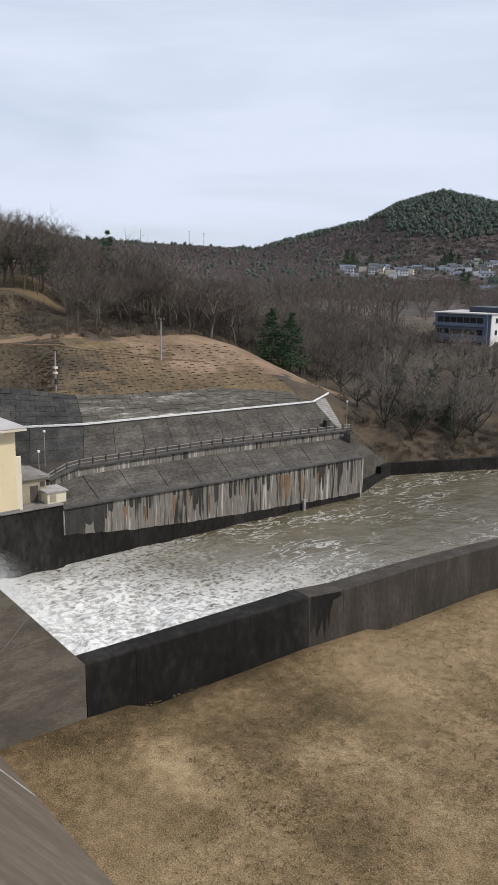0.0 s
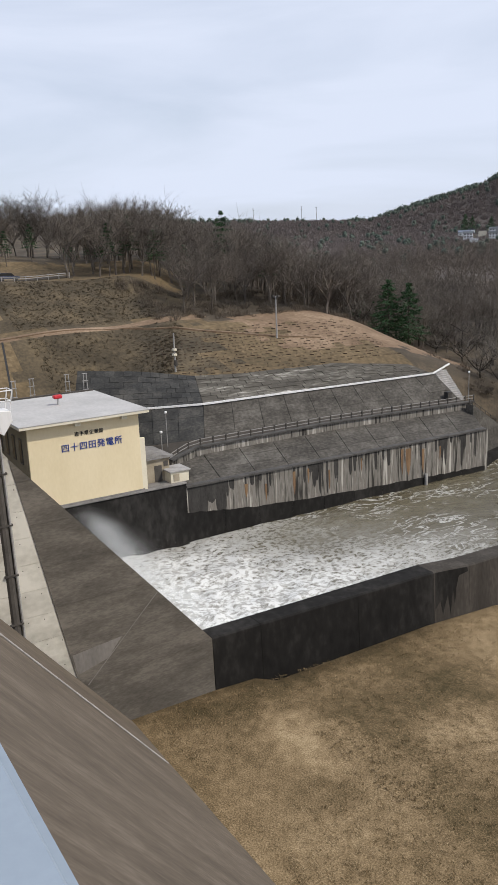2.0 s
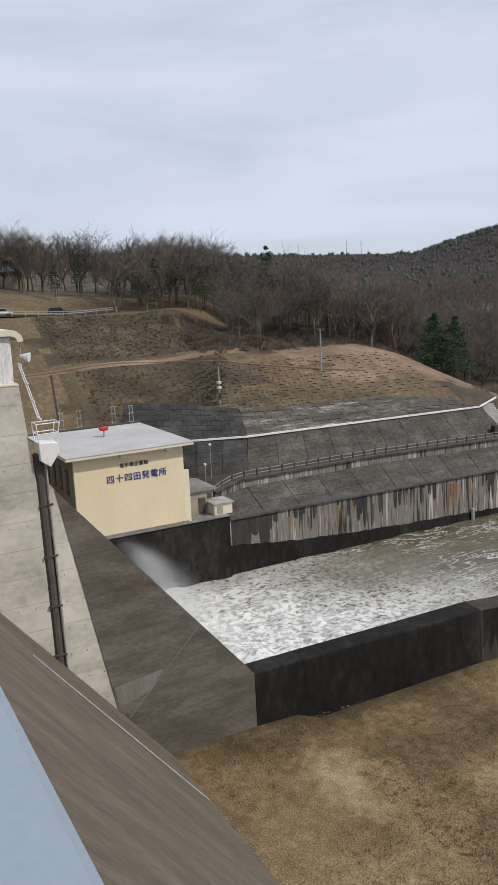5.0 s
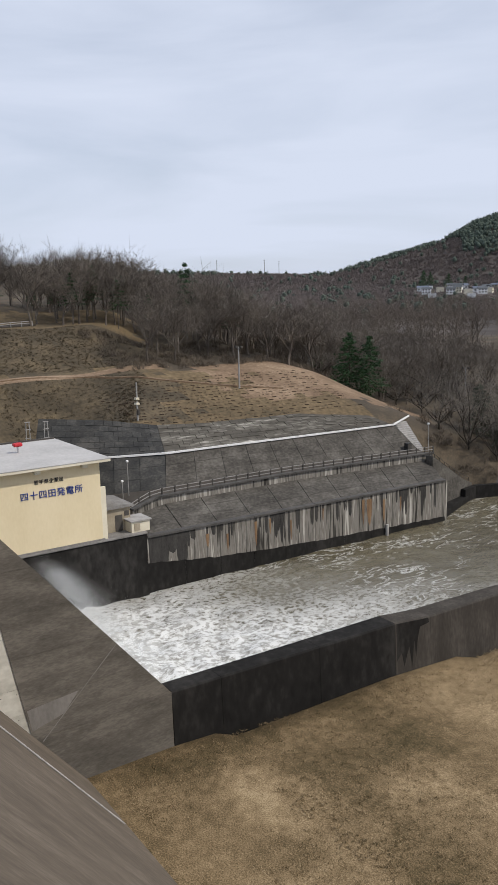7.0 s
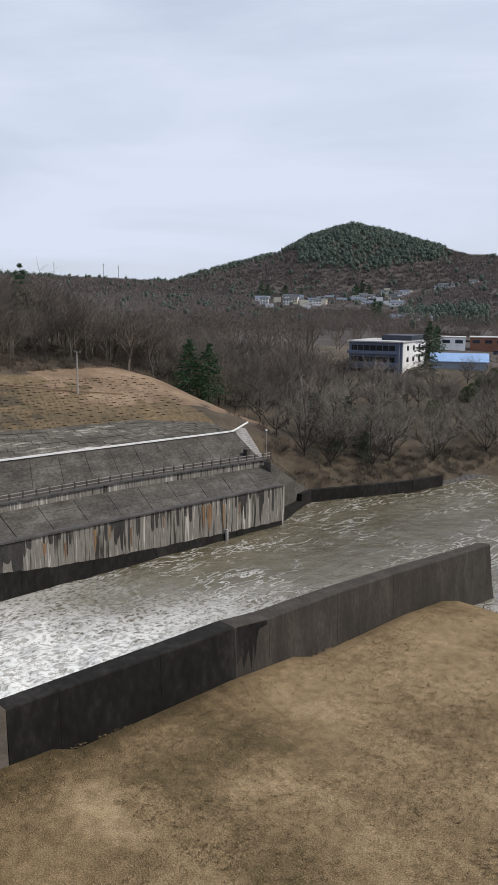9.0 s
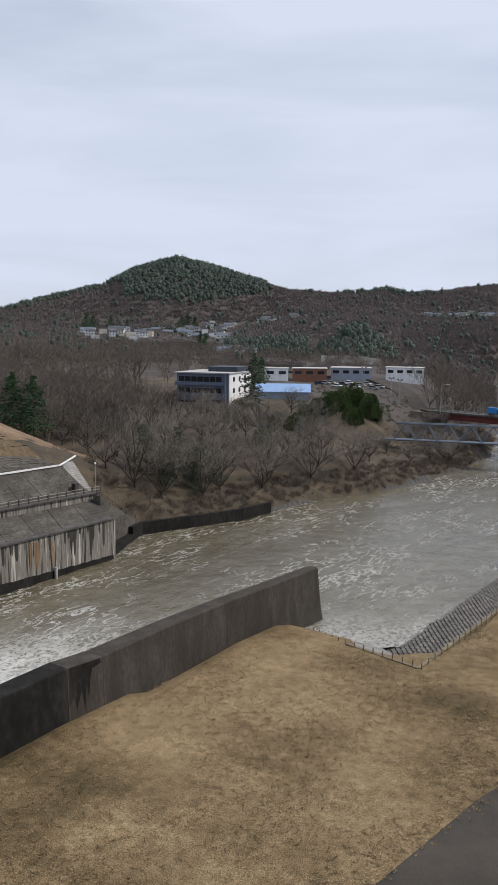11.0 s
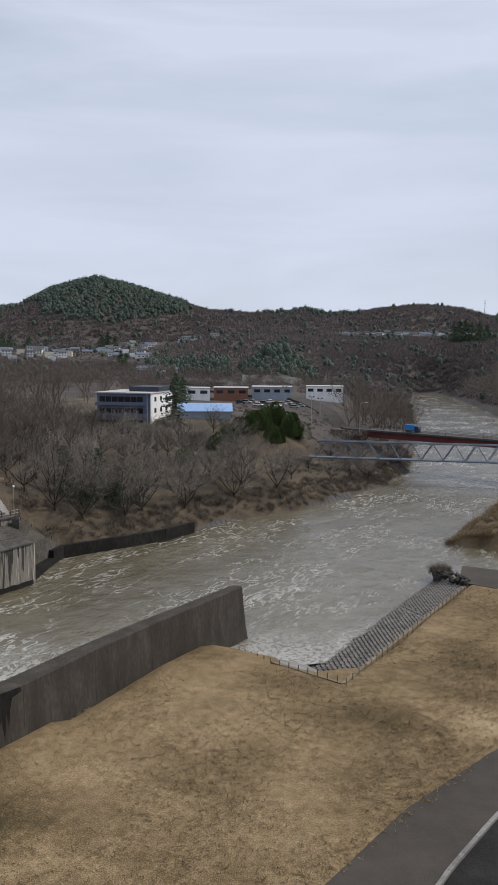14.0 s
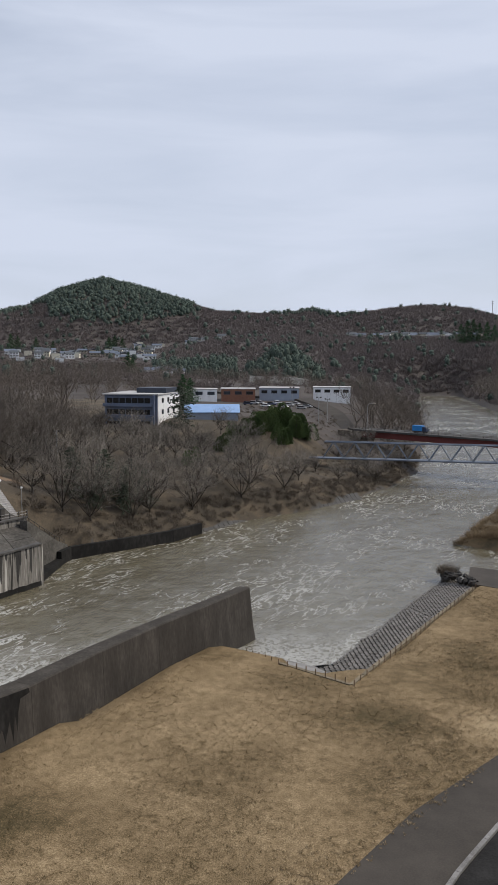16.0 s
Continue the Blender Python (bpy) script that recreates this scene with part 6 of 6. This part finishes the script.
def slope_works():
    p = thing("slope_path", label="pale trodden path along the slope bench", category="path", kind="structure")
    line = densify2([(-136.5, 5), (-136.5, 48), (-134, 58), (-129, 66), (-122.5, 78), (-119, 88)], 50)
    part("path", sweep([(x, y, float(land(x, y)) + 0.12) for x, y in line], 1.2, 0.5), "dirt", p)
    d = thing("slope_drain", label="dark open drain down the grass slope", category="drain", kind="structure")
    line = densify2([(-134, 34.8), (-128, 33.6), (-121, 32.2), (-114, 31.5)], 20)
    part("channel", sweep([(x, y, float(land(x, y)) + 0.06) for x, y in line], 0.32, 0.5), "black_paint", d)


slope_works()


def car(x, y, z, turn, mat, label):
    c = thing("car", (x, y, z), label, "car", "parked cars", turn=turn)
    part("body", prism([(-2.1, 0.35), (2.1, 0.35), (2.1, 0.75), (1.3, 0.9), (-2.1, 0.95)], 1, -0.8, 0.8, 0.05), mat, c)
    part("cabin", prism([(-1.9, 0.93), (1.1, 0.88), (0.5, 1.45), (-1.6, 1.5)], 1, -0.7, 0.7, 0.05), "glass", c)
    part("roof", prism([(-1.55, 1.5), (0.45, 1.46), (0.4, 1.52), (-1.5, 1.56)], 1, -0.68, 0.68), mat, c)
    for a in (-1.3, 1.3):
        for b in (-0.75, 0.75):
            bm = bmesh.new()
            rod(bm, (a, b - 0.1, 0.32), (a, b + 0.1, 0.32), 0.32, sides=10)
            part("wheel", bm, "black_paint", c)


for x, y, mat, lab in ((-161.5, 33.5, "white", "white car parked on the hill road"), (-163.2, 45.0, "car_dark", "dark blue car parked on the hill road")):
    car(x, y, float(land(x, y)) + 0.15, 84, mat, lab)


# ---------------------------------------------------------------- bridge, buildings of the valley
def at_az(az, r):
    return r * math.sin(radians(az)), r * math.cos(radians(az))


ACROSS = 16.0


def road_bridge():
    b = thing("road_bridge", (-73, 264.8, 0), "road bridge with dark red girders and pale parapets", "bridge", turn=-ACROSS)
    part("girder", boxed((-22, -3.4, 9.9), (150, 3.4, 11.9)), "bridge_red", b)
    part("deck", boxed((-24, -4.2, 11.9), (150, 4.2, 12.5), 0.04), "coping_dark", b)
    for y in (-4.0, 4.0):
        for h in (12.9, 13.3):
            part("rail", boxed((-24, y - 0.05, h), (150, y + 0.05, h + 0.1)), "rail_dark", b)
    post = part("post", boxed((-0.06, -4.06, 12.4), (0.06, -3.94, 13.4)), "rail_dark", b)
    for k in range(60):
        again(post, b, pose(-22 + 2.6 * k, 0, 0))
    part("abutment", boxed((-31, -4.4, -1), (-21.5, 4.4, 11.85), 0.1), "concrete_face", b)
    for x in (-23, 46):
        part("pier", boxed((x - 1.2, -3.8, -3), (x + 1.2, 3.8, 9.9), 0.1), "concrete_face", b)
    t = thing("pipe_bridge", (-66, 230.7, 0), "steel truss pipe bridge painted blue-grey", "bridge", turn=ACROSS)
    for z, r in ((12.2, 0.18), (7.3, 0.24)):
        for y in (-1.3, 1.3):
            bm = bmesh.new()
            rod(bm, (-28 if z < 10 else -25.5, y, z), (110, y, z), r, sides=8)
            part("chord", bm, "bridge_steel", t)
    part("walkway", boxed((-30, -1.1, 7.3), (110, 1.1, 7.5)), "bridge_steel", t)
    k = 1
    x = -26.0
    while x < 104:
        for y in (-1.3, 1.3):
            bm = bmesh.new()
            rod(bm, (x, y, 12.2 if k % 2 == 0 else 7.4), (x + 3.1, y, 7.4 if k % 2 == 0 else 12.2), 0.13, sides=6)
            part("brace", bm, "bridge_steel", t)
        x += 3.1
        k += 1
    part("abutment", boxed((-33, -2.2, -1), (-27.5, 2.2, 7.0), 0.1), "concrete_face", t)
    x, y = at_az(-19.1, 276)
    l = thing("street_lamp", (x, y, 12.0), "tall grey street lamp with a curved arm", "street lamp")
    pts = [(0, 0, 0), (0, 0, 8.6), (0.25, 0, 9.5), (0.9, 0, 10.0), (2.0, 0, 10.1)]
    bm = bmesh.new()
    for a, c in zip(pts[:-1], pts[1:]):
        rod(bm, a, c, 0.13)
    part("post", bm, "pole", l)
    part("lamp", boxed((1.8, -0.25, 9.95), (2.8, 0.25, 10.2), 0.05), "fascia", l)
    rd = thing("valley_road", label="grey road curving to the bridge", category="road", kind="structure")
    line = [at_az(-19.3, 286), at_az(-20.2, 300), at_az(-21.4, 335), at_az(-24, 372), at_az(-30, 390)]
    part("paving", sweep([(a, c, 12.45 if i == 0 else max(12.45 if i == 1 else 0, float(land(a, c)) + 0.8)) for i, (a, c) in enumerate(densify2(line, 24))], 8, 1.2), "asphalt", rd)


road_bridge()


for az, r in ((-22.5, 300), (-21.9, 306), (-24.4, 332)):
    utility_pole(*at_az(az, r), 9.5, True, "grey concrete pole beside the valley road")


def lorry(x, y, z, turn):
    c = thing("lorry", (x, y, z), "small lorry with a bright blue canvas box on the bridge", "lorry", turn=turn)
    part("chassis", boxed((-2.6, -0.8, 0.45), (2.6, 0.8, 0.7), 0.03), "black_paint", c)
    part("box", boxed((-2.6, -0.95, 0.71), (1.0, 0.95, 2.5), 0.06), "canvas_blue", c, "bright blue canvas box")
    cab = part("cab", prism([(1.1, 0.71), (2.65, 0.71), (2.65, 1.4), (2.3, 2.15), (1.1, 2.2)], 1, -0.85, 0.85, 0.05), "car_dark", c)
    part("windscreen", prism([(2.66, 1.42), (2.68, 1.42), (2.36, 2.1), (2.33, 2.1)], 1, -0.75, 0.75), "glass", cab)
    for a in (-1.6, 1.8):
        for e in (-0.8, 0.8):
            bm = bmesh.new()
            rod(bm, (a, e - 0.12, 0.4), (a, e + 0.12, 0.4), 0.4, sides=12)
            part("wheel", bm, "black_paint", c)


lorry(-73 + 0.5 * math.cos(radians(ACROSS)), 264.8 - 1.8, 12.5, -ACROSS)


def office():
    x0, y0 = at_az(-33.9, 256)
    x1, y1 = at_az(-37.56, 262)
    turn = math.degrees(math.atan2(y0 - y1, x0 - x1))
    width = math.hypot(x0 - x1, y0 - y1)
    o = thing("office_building", (x1, y1, 12.5), "blue-grey three-storey office block with ribbon windows", "building", turn=turn)
    # blue-grey wall, darkened so that the front's shade is in the colour
    part("wall", boxed((0, 0, 0), (width, 24, 12.6), 0.03), "office_blue", o)
    part("side_wall", boxed((width, 0.3, 0), (width + 0.15, 24, 12.5)), "white", o, "white gable wall")
    part("roof", boxed((-0.6, -0.7, 12.6), (width + 0.5, 24.5, 13.0), 0.03), "roof_sheet", o)
    part("roof_frame", boxed((width * 0.45, 8, 13.0), (width + 0.3, 20, 14.6), 0.05), "office_dark", o)
    for z in (2.6, 6.3, 9.9):
        part("ledge", boxed((-0.3, -0.9, z - 1.0), (width - 1.4, 0.0, z)), "office_blue", o)
        n = 7
        for k in range(n):
            a = 0.8 + (width - 3.0) * k / n
            w = part("window", boxed((a, -0.06, z + 0.05), (a + (width - 3.0) / n - 0.15, 0.06, z + 1.75)), "office_dark", o)
            part("pane", boxed((a + 0.08, -0.09, z + 0.12), (a + (width - 3.0) / n - 0.23, -0.05, z + 1.68)), "glass", w)
    for z in (2.8, 6.4, 10.0):
        for k in range(3):
            w = part("window", boxed((width + 0.1, 4 + 6 * k, z), (width + 0.2, 6 + 6 * k, z + 1.5)), "office_dark", o)
            part("pane", boxed((width + 0.19, 4.1 + 6 * k, z + 0.1), (width + 0.22, 5.9 + 6 * k, z + 1.4)), "glass", w)
    part("corner_fin", boxed((width - 1.2, -1.0, 0), (width - 0.7, 0.1, 12.6)), "office_blue", o)


office()


def low_building(az0, az1, r, z0, h, deep, wall, roof, label, pitched=False):
    (xa, ya), (xb, yb) = at_az(az0, r), at_az(az1, r)
    turn = math.degrees(math.atan2(yb - ya, xb - xa))
    w = math.hypot(xb - xa, yb - ya)
    b = thing("low_building", (xa, ya, z0), label, "building", "low buildings of the valley", turn=turn)
    part("wall", boxed((0, 0, -3), (w, deep, h)), wall, b)
    if pitched:
        part("roof", prism([(-0.6, h), (deep / 2, h + 2.4), (deep + 0.6, h), (deep + 0.6, h + 0.2), (deep / 2, h + 2.65), (-0.6, h + 0.2)], 0, -0.6, w + 0.6), roof, b)
        for k in range(9):
            x = w * (k + 0.5) / 9
            part("roof_seam", prism([(-0.6, h + 0.2), (deep / 2, h + 2.65), (deep / 2, h + 2.72), (-0.6, h + 0.3)], 0, x - 0.06, x + 0.06), roof, b)
    else:
        part("roof", boxed((-0.3, -0.3, h), (w + 0.3, deep + 0.3, h + 0.3), 0.02), roof, b)
        n = max(2, int(w / 4))
        for k in range(n):
            a = w * (k + 0.2) / n
            q = part("window", boxed((a, -0.08, h - 2.3), (a + w / n * 0.6, 0.02, h - 0.9)), "office_dark", b)
            part("pane", boxed((a + 0.1, -0.1, h - 2.2), (a + w / n * 0.6 - 0.1, -0.07, h - 1.0)), "glass", q)


low_building(-31.9, -28.2, 268, 14.6, 4.2, 11, "blue_sheet", "blue_roof", "blue sheet-roofed storehouse among the trees", True)
low_building(-31.4, -29.7, 345, 17.6, 6.2, 12, "white", "roof_sheet", "white two-storey flat-roofed building")
low_building(-29.4, -27.0, 350, 17.6, 6.2, 14, "brick_red", "roof_sheet", "brown-red low office with a flat roof")
low_building(-26.7, -23.9, 365, 17.6, 6.2, 16, "blue_sheet", "roof_sheet", "grey-blue warehouse with a flat roof")
low_building(-22.9, -20.3, 380, 17.6, 6.2, 14, "white", "roof_sheet", "grey two-storey building past the car park")
low_building(-42.2, -40.8, 250, 13.0, 4.5, 9, "shed_wall", "roof_sheet", "grey-roofed shed seen between bare trees")
for k in range(11):
    x, y = at_az(-27.5 + 0.42 * k, 338 + (k % 3) * 5)
    car(x, y, float(land(x, y)) + 0.1, rng.uniform(-20, 20), rng.choice(["white", "car_dark", "car_grey"]), "parked car in the valley car park")
pr = thing("retaining_wall", (0, 0, 0), "pale concrete retaining wall on the far slope", "wall", kind="structure")
for k in range(10):
    (xa, ya), (xb, yb) = at_az(-27.4 + 0.42 * k, 545), at_az(-27.0 + 0.42 * k, 545)
    part("wall_block", sweep([(xa, ya, float(land(xa, ya)) + 4.5), (xb, yb, float(land(xb, yb)) + 4.5)], 1.0, 6.0), "concrete_pale", pr)


def house(name, w, d, h, wall, roof, label):
    b = tagged(new(name), label, "house", "houses on the far slope")
    part("wall", boxed((-w / 2, -d / 2, -2), (w / 2, d / 2, h)), wall, b)
    part("roof", prism([(-d / 2 - 0.7, h - 0.1), (0, h + d * 0.26), (d / 2 + 0.7, h - 0.1), (d / 2 + 0.7, h + 0.15), (0, h + d * 0.26 + 0.3), (-d / 2 - 0.7, h + 0.15)], 0, -w / 2 - 0.7, w / 2 + 0.7), roof, b)
    for z in ((1.0, 3.7) if h > 4 else (1.0,)):
        for k in range(3):
            a = -w / 2 + w * (k + 0.25) / 3
            q = part("window", boxed((a, -d / 2 - 0.08, z), (a + w / 6, -d / 2 + 0.02, z + 1.3)), "office_dark", b)
            part("pane", boxed((a + 0.1, -d / 2 - 0.1, z + 0.1), (a + w / 6 - 0.1, -d / 2 - 0.07, z + 1.2)), "glass", q)
    return b


kinds = [house("house", 10, 8, 5.4, "white", "roof_slate", "white two-storey house with a dark slate roof"),
         house("house", 12, 8, 3.2, "shed_wall", "roof_blue", "beige bungalow with a blue-grey roof"),
         house("house", 9, 9, 5.6, "fascia", "roof_slate", "cream two-storey house with a dark roof"),
         house("house", 14, 9, 3.6, "white", "roof_blue", "white low house with a blue-grey metal roof")]
fresh = list(kinds)
for n in range(90):
    if n < 44:
        az = rng.uniform(-43.8, -34.2)
        r = rng.uniform(900, 1180)
    elif n < 50:
        az, r = rng.uniform(-34.2, -32.4), rng.uniform(640, 720)
    elif n < 66:
        az, r = rng.uniform(-35.6, -28), rng.uniform(1195, 1250)
    else:
        az, r = rng.uniform(-20.6, -11), rng.uniform(1150, 1250)
    x, y = at_az(az, r)
    m = pose(x, y, float(land(x, y)) + 0.8, 0, 0, -az + rng.choice([0, 0, 90]) + rng.uniform(-12, 12))
    k = rng.choice(kinds)
    if k in fresh:
        fresh.remove(k)
        k.matrix_basis = m
    else:
        copy_thing(k, m)
low_building(-80.4, -76.2, 226, 39.2, 3.2, 12, "shed_wall", "roof_slate", "long low house with a dark roof on the hilltop", True)
# masts on the far ridge
for az, h in ((-57.9, 22), (-54.6, 24), (-53.6, 22), (-10.9, 22)):
    x, y = at_az(az, 1590)
    t = thing("radio_mast", (x, y, float(land(x, y)) - 1), "thin steel mast on the far ridge", "mast", "ridge masts")
    bm = bmesh.new()
    rod(bm, (0, 0, 0), (0, 0, h + 8), 0.7, 0.35, 5)
    part("shaft", bm, "pole", t)
    for z in (0.8, 0.95):
        part("crossarm", boxed((-2.5, -0.3, (h + 8) * z), (2.5, 0.3, (h + 8) * z + 0.5)), "pole", t)
